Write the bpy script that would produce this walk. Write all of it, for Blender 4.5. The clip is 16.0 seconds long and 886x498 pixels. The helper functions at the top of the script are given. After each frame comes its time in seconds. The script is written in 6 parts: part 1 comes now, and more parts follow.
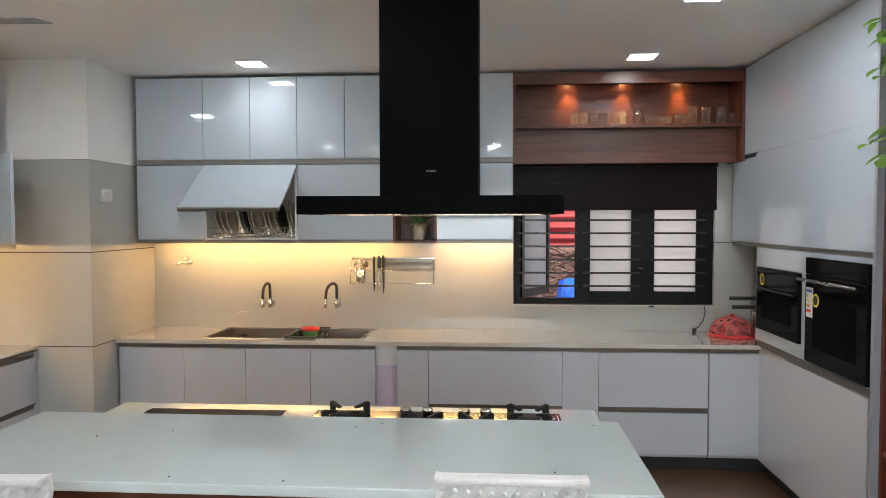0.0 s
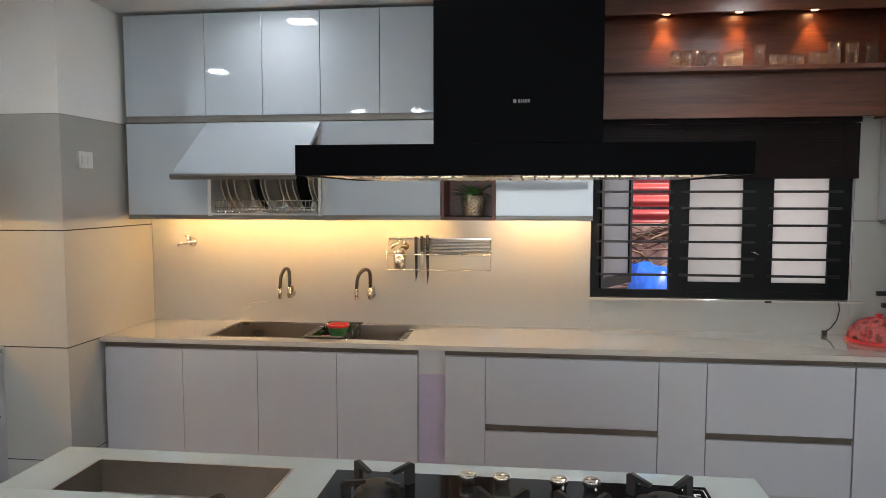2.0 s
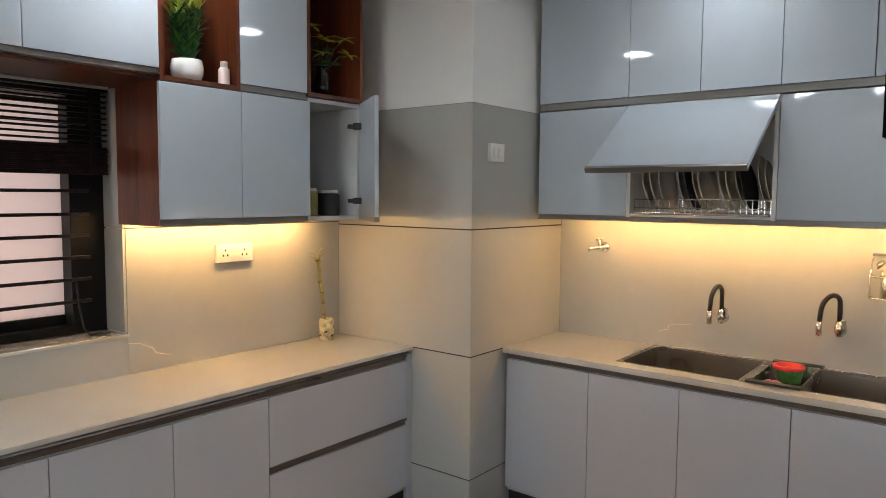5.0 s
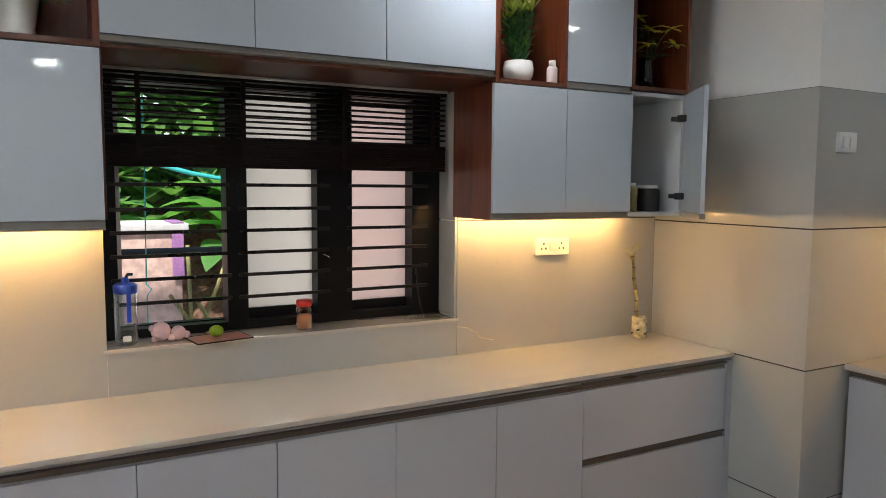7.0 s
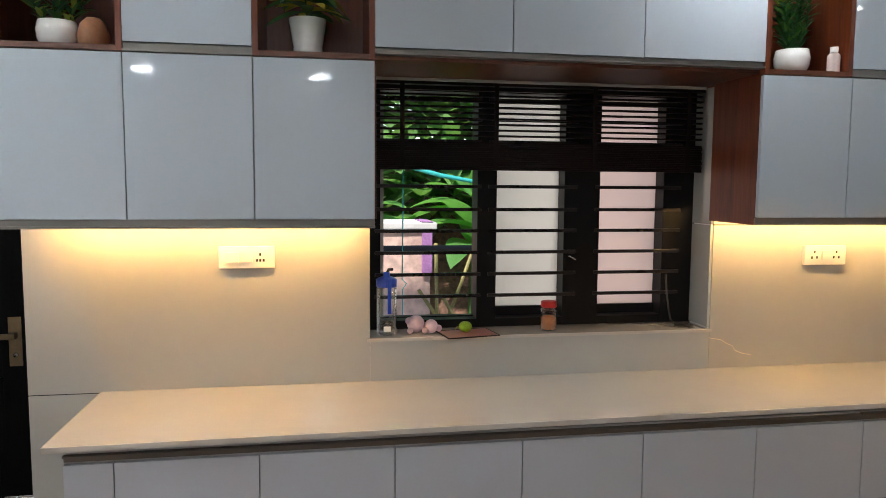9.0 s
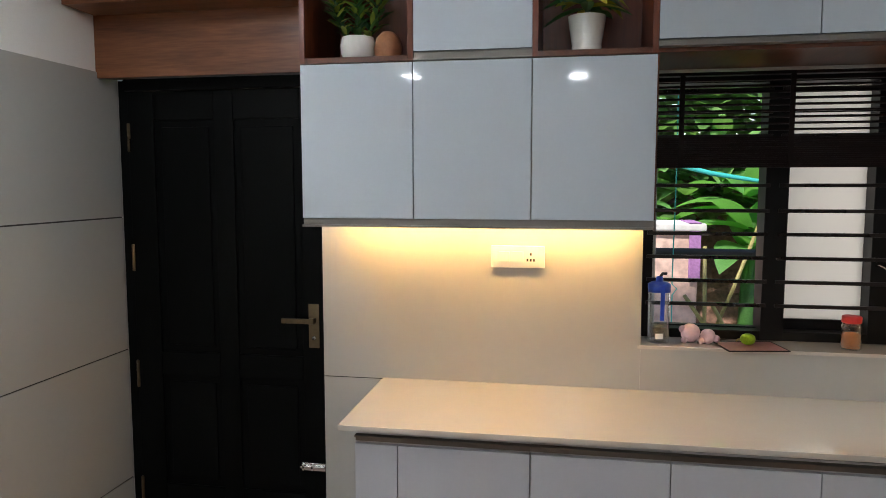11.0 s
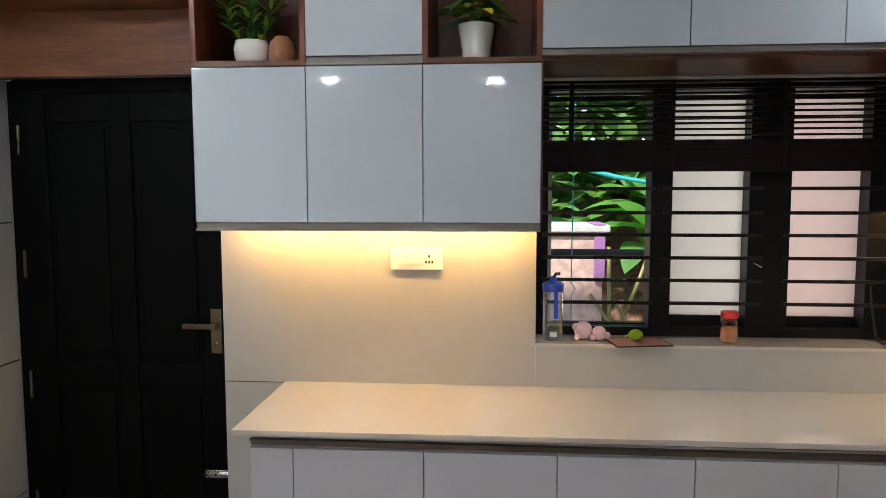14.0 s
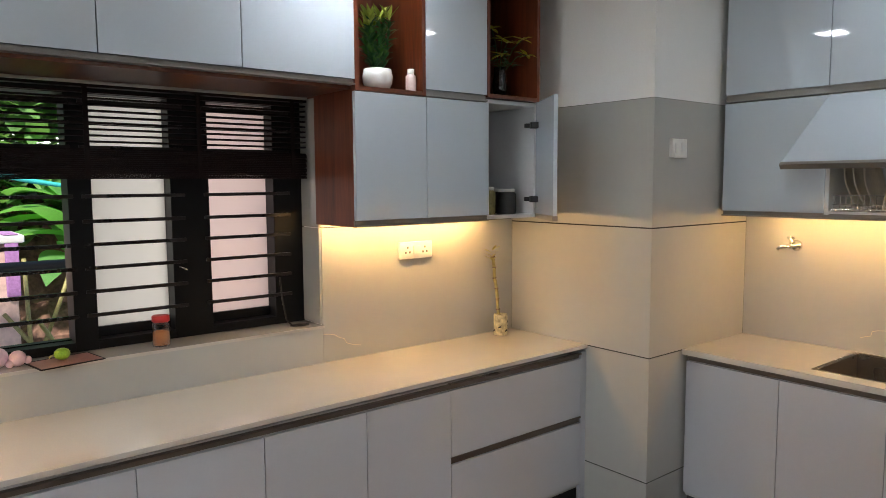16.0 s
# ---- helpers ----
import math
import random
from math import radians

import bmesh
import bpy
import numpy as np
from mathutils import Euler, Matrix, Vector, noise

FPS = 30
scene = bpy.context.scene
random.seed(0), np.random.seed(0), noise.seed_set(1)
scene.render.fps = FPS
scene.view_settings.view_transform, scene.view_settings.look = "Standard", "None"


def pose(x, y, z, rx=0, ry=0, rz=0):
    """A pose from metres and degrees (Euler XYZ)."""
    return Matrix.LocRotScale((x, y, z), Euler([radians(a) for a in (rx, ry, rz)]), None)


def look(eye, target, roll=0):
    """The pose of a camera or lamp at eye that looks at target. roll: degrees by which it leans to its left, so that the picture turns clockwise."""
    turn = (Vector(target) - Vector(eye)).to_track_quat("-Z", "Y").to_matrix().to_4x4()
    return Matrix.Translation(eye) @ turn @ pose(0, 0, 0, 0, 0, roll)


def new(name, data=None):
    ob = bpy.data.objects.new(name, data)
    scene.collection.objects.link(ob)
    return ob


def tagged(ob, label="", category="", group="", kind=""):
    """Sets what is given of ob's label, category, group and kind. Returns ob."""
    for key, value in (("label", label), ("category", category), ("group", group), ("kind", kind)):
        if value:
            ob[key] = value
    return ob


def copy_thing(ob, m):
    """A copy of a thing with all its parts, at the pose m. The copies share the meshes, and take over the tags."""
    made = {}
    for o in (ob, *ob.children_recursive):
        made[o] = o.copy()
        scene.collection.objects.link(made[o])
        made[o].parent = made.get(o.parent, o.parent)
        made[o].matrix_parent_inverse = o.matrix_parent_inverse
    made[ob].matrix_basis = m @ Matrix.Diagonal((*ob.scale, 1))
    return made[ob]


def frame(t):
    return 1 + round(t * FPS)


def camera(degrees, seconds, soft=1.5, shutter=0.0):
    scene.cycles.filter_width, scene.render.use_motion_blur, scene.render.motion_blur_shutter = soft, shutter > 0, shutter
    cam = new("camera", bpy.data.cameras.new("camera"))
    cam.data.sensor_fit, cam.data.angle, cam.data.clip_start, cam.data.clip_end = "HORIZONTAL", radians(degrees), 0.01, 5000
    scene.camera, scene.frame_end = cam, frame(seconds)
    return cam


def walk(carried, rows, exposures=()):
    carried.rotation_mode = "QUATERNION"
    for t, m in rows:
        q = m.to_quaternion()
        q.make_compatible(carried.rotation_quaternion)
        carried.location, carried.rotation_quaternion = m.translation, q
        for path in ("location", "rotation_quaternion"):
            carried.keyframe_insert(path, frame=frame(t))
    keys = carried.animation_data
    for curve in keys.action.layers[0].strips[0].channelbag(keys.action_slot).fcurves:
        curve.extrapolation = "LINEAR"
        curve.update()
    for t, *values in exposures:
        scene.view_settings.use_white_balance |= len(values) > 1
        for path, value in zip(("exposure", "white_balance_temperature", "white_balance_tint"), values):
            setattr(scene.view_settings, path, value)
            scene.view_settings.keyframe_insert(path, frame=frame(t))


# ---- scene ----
cam = camera(64.1, 16.0, 0.85)
PATH = [
    (0, (0.278, -0.202, 1.696), (0.138, 1.792, 1.616), -0.1),
    (0.5, (0.246, 0.047, 1.688), (0.074, 2.037, 1.586), -0.1),
    (1, (0.149, 0.281, 1.684), (-0.042, 2.268, 1.564), -0.1),
    (1.5, (0.123, 0.535, 1.67), (-0.082, 2.52, 1.534), -0.1),
    (2, (0.086, 0.793, 1.677), (-0.16, 2.772, 1.526), 0.0),
    (2.5, (-0.02, 1.044, 1.672), (-0.345, 3.012, 1.515), 0.1),
    (3, (-0.07, 1.264, 1.647), (-0.484, 3.215, 1.496), -0.0),
    (3.5, (-0.127, 1.445, 1.65), (-0.66, 3.367, 1.501), 0.1),
    (4, (-0.188, 1.466, 1.644), (-0.979, 3.298, 1.502), -0.1),
    (4.5, (-0.265, 1.462, 1.632), (-1.305, 3.166, 1.497), 0.1),
    (5, (-0.315, 1.449, 1.660), (-1.557, 3.008, 1.508), 0.4),
    (7.3, (-0.39, 1.356, 1.67), (-2.198, 2.195, 1.499), 0.4),
    (7.5, (-0.386, 1.354, 1.663), (-2.224, 2.125, 1.497), 0.4),
    (8, (-0.4, 1.33, 1.667), (-2.296, 1.942, 1.494), 0.4),
    (8.5, (-0.414, 1.316, 1.671), (-2.349, 1.789, 1.491), 0.4),
    (9, (-0.424, 1.301, 1.672), (-2.388, 1.633, 1.492), 0.4),
    (9.5, (-0.433, 1.294, 1.69), (-2.416, 1.468, 1.496), 0.3),
    (10, (-0.453, 1.242, 1.681), (-2.444, 1.247, 1.494), 0.3),
    (10.2, (-0.453, 1.215, 1.679), (-2.443, 1.154, 1.493), 0.2),
    (12.5, (-0.498, 1.205, 1.671), (-2.369, 0.523, 1.486), -0.0),
    (13, (-0.474, 1.273, 1.665), (-2.352, 0.61, 1.489), 0.2),
    (13.5, (-0.453, 1.326, 1.656), (-2.383, 0.828, 1.49), 0.2),
    (14, (-0.441, 1.339, 1.678), (-2.426, 1.177, 1.501), -0.1),
    (14.5, (-0.431, 1.327, 1.69), (-2.412, 1.541, 1.508), -0.2),
    (15, (-0.413, 1.364, 1.683), (-2.325, 1.926, 1.513), -0.2),
    (15.5, (-0.442, 1.345, 1.717), (-2.184, 2.308, 1.525), -0.3),
    (16, (-0.373, 1.347, 1.713), (-1.918, 2.604, 1.525), -0.3),
]
walk(cam, [(t, look(eye, target, roll)) for t, eye, target, roll in PATH], ((0.0, 1.23), (1.0, 1.18), (2.0, 1.07), (3.0, 0.98), (4.5, 0.90), (5.5, 0.88), (7.5, 0.76), (9.0, 0.73), (10.0, 0.74), (12.5, 0.84), (13.5, 0.88), (14.5, 0.84), (15.5, 0.92), (16.0, 0.96)))

# ---- world, daylight, exposure ----
world = bpy.data.worlds.new("world")
scene.world = world
world.use_nodes = True
wt = world.node_tree
sky = wt.nodes.new("ShaderNodeTexSky")
sky.sky_type, sky.sun_disc = "NISHITA", False
sky.sun_elevation, sky.sun_rotation = radians(49), radians(237.5)
wt.links.new(sky.outputs[0], wt.nodes["Background"].inputs[0])
wt.nodes["Background"].inputs[1].default_value = 0.15
sun_data = bpy.data.lights.new("sun", "SUN")
sun_data.energy, sun_data.angle, sun_data.color = 3.4, radians(3), (1.0, 0.94, 0.85)
sun = new("sun", sun_data)
sun.matrix_world = look((-6, -5, 10), (-6 - 0.55, -5 + 0.35, 10 - 0.76))

# Added area lamps: two behind frosted panes for sky light, one unseen hall fill.
for name, at, aim, size, power in (("daylight_west", (-3.75, 2.41, 1.55), (-3.0, 2.41, 1.55), (0.72, 1.15), 3.6), ("daylight_north", (1.43, 5.40, 1.6), (1.43, 4.5, 1.6), (0.78, 1.0), 2.0), ("hall_fill_lamp", (0.2, -4.5, 1.6), (0.2, 0, 1.75), (2.6, 1.3), 34.0)):
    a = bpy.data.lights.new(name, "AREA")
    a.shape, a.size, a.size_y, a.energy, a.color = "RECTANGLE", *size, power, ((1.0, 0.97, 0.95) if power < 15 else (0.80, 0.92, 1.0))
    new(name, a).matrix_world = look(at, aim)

PANEL_POWER, DIM_POWER, SIDE_POWER, HALL_FILL_POWER, STRIP_POWER, SINK_STRIP_POWER, SPOT_POWER = 74.0, 22.0, 48.0, 5.5, 61.0, 40.0, 40.0

# ---- planes of the kitchen ----
FLOOR, CEIL = 0.08, 2.712
XL, YS, XR = -3.15, 4.94, 2.52          # left wall, sink wall, oven wall
UL, US = -2.752, 4.633                  # fronts of the wall cabinets
BL, BS = -2.612, 4.378                  # fronts of the base cabinets
EL, ES = -2.606, 4.36                   # worktop edges
XT = 1.945                              # front of the tall oven unit
YG = -0.815                             # tiled wall beside the door


# ---- materials ----
def material(name, colour, rough=0.5, metal=0.0, vary=0.06, fine=60.0, coarse=3.0, bump=0.02, coat=0.0,
             rough_vary=0.08, stretch=(1, 1, 1), island=0.0, emit=None, power=0.0, spec=0.5, coat_ior=1.5):
    m = bpy.data.materials.new(name)
    m.use_nodes = True
    nt, p = m.node_tree, m.node_tree.nodes["Principled BSDF"]
    p.inputs["Metallic"].default_value = metal
    p.inputs["Coat Weight"].default_value = coat
    p.inputs["Coat Roughness"].default_value = 0.03
    p.inputs["Coat IOR"].default_value = coat_ior
    p.inputs["Specular IOR Level"].default_value = spec
    geo, scale = nt.nodes.new("ShaderNodeNewGeometry"), nt.nodes.new("ShaderNodeMapping")
    scale.inputs["Scale"].default_value = stretch
    nt.links.new(geo.outputs["Position"], scale.inputs["Vector"])
    grains = []
    for s, d in ((coarse, 3.0), (fine, 4.0)):
        n = nt.nodes.new("ShaderNodeTexNoise")
        n.inputs["Scale"].default_value, n.inputs["Detail"].default_value = s, d
        nt.links.new(scale.outputs[0], n.inputs["Vector"])
        grains.append(n)
    mix = nt.nodes.new("ShaderNodeMath")
    mix.operation = "ADD"
    nt.links.new(grains[0].outputs[0], mix.inputs[0])
    nt.links.new(grains[1].outputs[0], mix.inputs[1])
    half = nt.nodes.new("ShaderNodeMath")
    half.operation, half.inputs[1].default_value = "MULTIPLY", 0.5
    nt.links.new(mix.outputs[0], half.inputs[0])
    ramp = nt.nodes.new("ShaderNodeValToRGB")
    lo, hi = [max(0.0, c * (1 - 2.2 * vary)) for c in colour], [min(1.0, c * (1 + 2.2 * vary)) for c in colour]
    ramp.color_ramp.elements[0].position, ramp.color_ramp.elements[1].position = 0.3, 0.7
    ramp.color_ramp.elements[0].color, ramp.color_ramp.elements[1].color = (*lo, 1), (*hi, 1)
    nt.links.new(half.outputs[0], ramp.inputs[0])
    last = ramp.outputs[0]
    if island:
        hue, ob = nt.nodes.new("ShaderNodeHueSaturation"), nt.nodes.new("ShaderNodeMapRange")
        ob.inputs[3].default_value, ob.inputs[4].default_value = 1 - island, 1 + island
        nt.links.new(geo.outputs["Random Per Island"], ob.inputs[0])
        nt.links.new(ob.outputs[0], hue.inputs["Value"])
        nt.links.new(last, hue.inputs["Color"])
        last = hue.outputs[0]
    nt.links.new(last, p.inputs["Base Color"])
    rr = nt.nodes.new("ShaderNodeMapRange")
    rr.inputs[1].default_value, rr.inputs[2].default_value = 0.3, 0.7
    rr.inputs[3].default_value, rr.inputs[4].default_value = max(0.02, rough * (1 - rough_vary * 3)), min(1.0, rough * (1 + rough_vary * 3))
    nt.links.new(grains[0].outputs[0], rr.inputs[0])
    nt.links.new(rr.outputs[0], p.inputs["Roughness"])
    if bump:
        b = nt.nodes.new("ShaderNodeBump")
        b.inputs["Strength"].default_value, b.inputs["Distance"].default_value = 1.0, bump * 0.01
        nt.links.new(half.outputs[0], b.inputs["Height"])
        nt.links.new(b.outputs[0], p.inputs["Normal"])
    if emit:
        p.inputs["Emission Color"].default_value = (*emit, 1)
        p.inputs["Emission Strength"].default_value = power
    return m


def wood(name, axis, dark, light, rough=0.35):
    """Veneer with its grain along the axis."""
    m = bpy.data.materials.new(name)
    m.use_nodes = True
    nt, p = m.node_tree, m.node_tree.nodes["Principled BSDF"]
    geo, scale = nt.nodes.new("ShaderNodeNewGeometry"), nt.nodes.new("ShaderNodeMapping")
    s = [9.0, 9.0, 9.0]
    s["xyz".index(axis)] = 0.7
    scale.inputs["Scale"].default_value = s
    nt.links.new(geo.outputs["Position"], scale.inputs["Vector"])
    big, small = nt.nodes.new("ShaderNodeTexNoise"), nt.nodes.new("ShaderNodeTexNoise")
    big.inputs["Scale"].default_value, big.inputs["Detail"].default_value, big.inputs["Distortion"].default_value = 1.4, 5, 1.2
    small.inputs["Scale"].default_value, small.inputs["Detail"].default_value = 14, 6
    for n in (big, small):
        nt.links.new(scale.outputs[0], n.inputs["Vector"])
    mix = nt.nodes.new("ShaderNodeMix")
    mix.inputs[0].default_value = 0.35
    nt.links.new(big.outputs[0], mix.inputs[2])
    nt.links.new(small.outputs[0], mix.inputs[3])
    ramp = nt.nodes.new("ShaderNodeValToRGB")
    ramp.color_ramp.elements[0].position, ramp.color_ramp.elements[1].position = 0.33, 0.68
    ramp.color_ramp.elements[0].color, ramp.color_ramp.elements[1].color = (*dark, 1), (*light, 1)
    nt.links.new(mix.outputs[0], ramp.inputs[0])
    nt.links.new(ramp.outputs[0], p.inputs["Base Color"])
    p.inputs["Roughness"].default_value = rough
    b = nt.nodes.new("ShaderNodeBump")
    b.inputs["Distance"].default_value = 0.0004
    nt.links.new(mix.outputs[0], b.inputs["Height"])
    nt.links.new(b.outputs[0], p.inputs["Normal"])
    return m


def thin_glass(name, colour, glint=0.0):
    """Thin clear walls: straight through, with gloss on top; an optional white veil imitates highlights."""
    m = bpy.data.materials.new(name)
    m.use_nodes = True
    nt = m.node_tree
    out = nt.nodes["Material Output"]
    t, g, mix, lw, k = (nt.nodes.new(k) for k in ("ShaderNodeBsdfTransparent", "ShaderNodeBsdfGlossy", "ShaderNodeMixShader", "ShaderNodeLayerWeight", "ShaderNodeMath"))
    t.inputs[0].default_value, g.inputs["Roughness"].default_value, lw.inputs[0].default_value = (*colour, 1), 0.03, 0.32
    k.operation, k.inputs[1].default_value = "MULTIPLY", 0.8
    nt.links.new(lw.outputs["Facing"], k.inputs[0])
    nt.links.new(k.outputs[0], mix.inputs[0])
    nt.links.new(t.outputs[0], mix.inputs[1])
    nt.links.new(g.outputs[0], mix.inputs[2])
    last = mix.outputs[0]
    # translucent white mixed in as stand-in for bright highlights on the glass
    if glint:
        d, veil = nt.nodes.new("ShaderNodeBsdfTranslucent"), nt.nodes.new("ShaderNodeMixShader")
        d.inputs[0].default_value, veil.inputs[0].default_value = (0.9, 0.9, 0.9, 1), glint
        nt.links.new(last, veil.inputs[1])
        nt.links.new(d.outputs[0], veil.inputs[2])
        last = veil.outputs[0]
    nt.links.new(last, out.inputs[0])
    return m


def frosted(name, colour):
    m = bpy.data.materials.new(name)
    m.use_nodes = True
    nt = m.node_tree
    p, out = nt.nodes["Principled BSDF"], nt.nodes["Material Output"]
    p.inputs["Base Color"].default_value, p.inputs["Roughness"].default_value = (*colour, 1), 0.35
    t, mix = nt.nodes.new("ShaderNodeBsdfTranslucent"), nt.nodes.new("ShaderNodeMixShader")
    t.inputs[0].default_value, mix.inputs[0].default_value = (*colour, 1), 0.75
    nt.links.new(p.outputs[0], mix.inputs[1])
    nt.links.new(t.outputs[0], mix.inputs[2])
    nt.links.new(mix.outputs[0], out.inputs[0])
    return m


def leafy(name, colour, light=0.3, vary=0.35):
    m = material(name, colour, 0.42, vary=0.16, fine=90, coarse=14, bump=0.03, island=vary)
    nt = m.node_tree
    p, out = nt.nodes["Principled BSDF"], nt.nodes["Material Output"]
    t, mix = nt.nodes.new("ShaderNodeBsdfTranslucent"), nt.nodes.new("ShaderNodeMixShader")
    t.inputs[0].default_value, mix.inputs[0].default_value = (colour[0] * 1.6, colour[1] * 1.6, colour[2], 1), light
    nt.links.new(p.outputs[0], mix.inputs[1])
    nt.links.new(t.outputs[0], mix.inputs[2])
    nt.links.new(mix.outputs[0], out.inputs[0])
    return m


M_PAINT = material("wall_paint", (0.86, 0.85, 0.82), 0.6, vary=0.015, fine=180, bump=0.012)
M_CEIL = material("ceiling_paint", (0.88, 0.87, 0.845), 0.55, vary=0.012, fine=150, bump=0.012)
M_TILE = material("cream_slab_tile", (0.44, 0.435, 0.405), 0.13, vary=0.008, fine=25, coarse=1.5, bump=0.0, coat=0.15)
M_GROUT = material("tile_joint", (0.03, 0.028, 0.025), 0.8)
M_FLOOR = wood("floor_wood_tile", "x", (0.055, 0.026, 0.014), (0.13, 0.065, 0.036), 0.3)
M_CAB = material("grey_white_gloss_laminate", (0.485, 0.545, 0.60), 0.05, vary=0.008, fine=120, coarse=1.2, bump=0.002, coat=0.4, rough_vary=0.05)
M_BASE = material("pale_grey_satin_laminate", (0.51, 0.52, 0.555), 0.2, vary=0.008, fine=120, coarse=1.2, bump=0.002, coat=0.1, rough_vary=0.02)
M_CARCASS = material("carcass_board", (0.42, 0.41, 0.40), 0.5, vary=0.03)
M_INNER = material("white_board", (0.62, 0.62, 0.62), 0.4, vary=0.02)
M_EDGE = material("door_edge_band", (0.30, 0.31, 0.34), 0.35, vary=0.03)
M_ALU = material("brushed_aluminium", (0.24, 0.225, 0.205), 0.38, metal=0.6, vary=0.06, fine=220, bump=0.006, stretch=(1, 1, 8))
M_TOP = material("cream_quartz", (0.59, 0.55, 0.49), 0.05, vary=0.015, fine=160, coarse=6, bump=0.0, coat=1.0, coat_ior=1.9)
M_BAR = material("white_quartz", (0.50, 0.56, 0.555), 0.06, vary=0.02, fine=140, coarse=4, bump=0.0, coat=0.5)
M_WX = wood("teak_veneer_x", "x", (0.052, 0.013, 0.005), (0.155, 0.046, 0.017))
M_WY = wood("teak_veneer_y", "y", (0.10, 0.030, 0.011), (0.27, 0.105, 0.042))
M_WZ = wood("teak_veneer_z", "z", (0.07, 0.014, 0.005), (0.19, 0.045, 0.015))
M_BLACK = material("black_powder_coat", (0.005, 0.005, 0.0055), 0.45, vary=0.15, fine=300, bump=0.01, spec=0.2)
M_HOOD = material("black_hood_glass", (0.0014, 0.0014, 0.0017), 0.4, vary=0.1, bump=0.0, spec=0.02)
M_DOOR = material("black_painted_wood", (0.0028, 0.0033, 0.0033), 0.45, vary=0.2, fine=40, coarse=5, bump=0.03, stretch=(4, 4, 1), spec=0.08)
M_BLIND = material("dark_bamboo_blind", (0.010, 0.0045, 0.004), 0.6, vary=0.3, fine=120, bump=0.03, spec=0.2)
M_GRIP = material("bronze_grip_channel", (0.155, 0.128, 0.106), 0.36, metal=0.6, vary=0.06, fine=220, bump=0.006, stretch=(1, 1, 8))
# Warm LED glow reflected by the hood filter is put into the steel's colour.
M_FILTER = material("filter_steel_led_tint", (0.86, 0.69, 0.50), 0.26, metal=0.9, vary=0.08, fine=120, bump=0.004)
M_STEEL = material("stainless_steel", (0.50, 0.48, 0.45), 0.24, metal=1.0, vary=0.05, fine=250, bump=0.004, stretch=(1, 8, 8))
M_SINK = material("dark_sink_steel", (0.30, 0.265, 0.235), 0.34, metal=0.85, vary=0.06, fine=220, bump=0.004)
M_CHROME = material("chrome", (0.72, 0.71, 0.70), 0.08, metal=1.0, vary=0.02, bump=0.0)
M_BRASS = material("antique_brass", (0.18, 0.135, 0.08), 0.32, metal=0.9, vary=0.1)
M_OVEN = material("black_oven_glass", (0.006, 0.006, 0.006), 0.08, vary=0.1, bump=0.0, spec=0.03)
M_IRON = material("cast_iron", (0.014, 0.014, 0.014), 0.6, vary=0.2, fine=200, bump=0.05)
M_GLASSBLACK = material("black_ceramic_glass", (0.010, 0.009, 0.009), 0.07, vary=0.1, bump=0.0)
M_RUBBER = material("black_rubber_hose", (0.012, 0.011, 0.011), 0.45, vary=0.1)
M_WHITE = material("white_plastic", (0.72, 0.71, 0.68), 0.28, vary=0.015, bump=0.003)
M_CERAMIC = material("white_glazed_ceramic", (0.76, 0.75, 0.72), 0.16, vary=0.02, bump=0.003, coat=0.3)
M_PLATE = material("cream_crockery", (0.66, 0.60, 0.50), 0.2, vary=0.06, bump=0.002, coat=0.2)
M_LILAC = material("lilac_wall_paint", (0.55, 0.47, 0.60), 0.6, vary=0.03)
M_TUMBLER = thin_glass("pressed_glass", (0.98, 0.98, 0.98), 0.08)
M_PET = thin_glass("clear_plastic", (0.96, 0.98, 0.99))
M_FROST = frosted("frosted_pane", (0.70, 0.675, 0.64))
M_FROST_PINK = frosted("frosted_pane_pink", (0.72, 0.62, 0.595))
M_BLUE = material("blue_plastic", (0.015, 0.06, 0.50), 0.3, vary=0.05)
M_RED = material("red_plastic", (0.62, 0.03, 0.03), 0.35, vary=0.06)
M_PINK = material("pink_soft_plastic", (0.74, 0.52, 0.57), 0.5, vary=0.08)
M_LIME = material("green_lime_peel", (0.22, 0.40, 0.02), 0.4, vary=0.15, fine=150, bump=0.05)
M_SPICE = material("orange_spice", (0.62, 0.22, 0.07), 0.8, vary=0.25, fine=200)
M_CLAY = material("terracotta_glaze", (0.40, 0.18, 0.09), 0.3, vary=0.1)
M_SILVERPOT = material("embossed_silver_pot", (0.42, 0.34, 0.24), 0.35, metal=0.7, vary=0.35, fine=120, coarse=60, bump=0.25)
M_CREAMPOT = material("printed_cream_vase", (0.62, 0.55, 0.34), 0.4, vary=0.25, fine=60, coarse=35)
M_CANE = material("bamboo_cane", (0.30, 0.26, 0.09), 0.45, vary=0.18, fine=80, coarse=25)
M_LEAF = leafy("plant_leaf", (0.055, 0.15, 0.035))
M_LEAF_DARK = leafy("dark_plant_leaf", (0.025, 0.09, 0.035))
M_LEAF_YELLOW = leafy("yellow_leaf", (0.40, 0.36, 0.03))
M_BANANA = leafy("banana_leaf", (0.17, 0.42, 0.12), 0.45, 0.25)
M_PANEL = material("panel_light", (0.9, 0.9, 0.9), 0.5, emit=(0.92, 0.96, 1.0), power=PANEL_POWER, vary=0.0, bump=0.0)
M_PANEL_DIM = material("dim_panel_light", (0.9, 0.9, 0.9), 0.5, emit=(0.92, 0.96, 1.0), power=DIM_POWER, vary=0.0, bump=0.0)
M_PANEL_FAINT = material("faint_panel_light", (0.9, 0.9, 0.9), 0.5, emit=(0.92, 0.96, 1.0), power=DIM_POWER * 0.6, vary=0.0, bump=0.0)
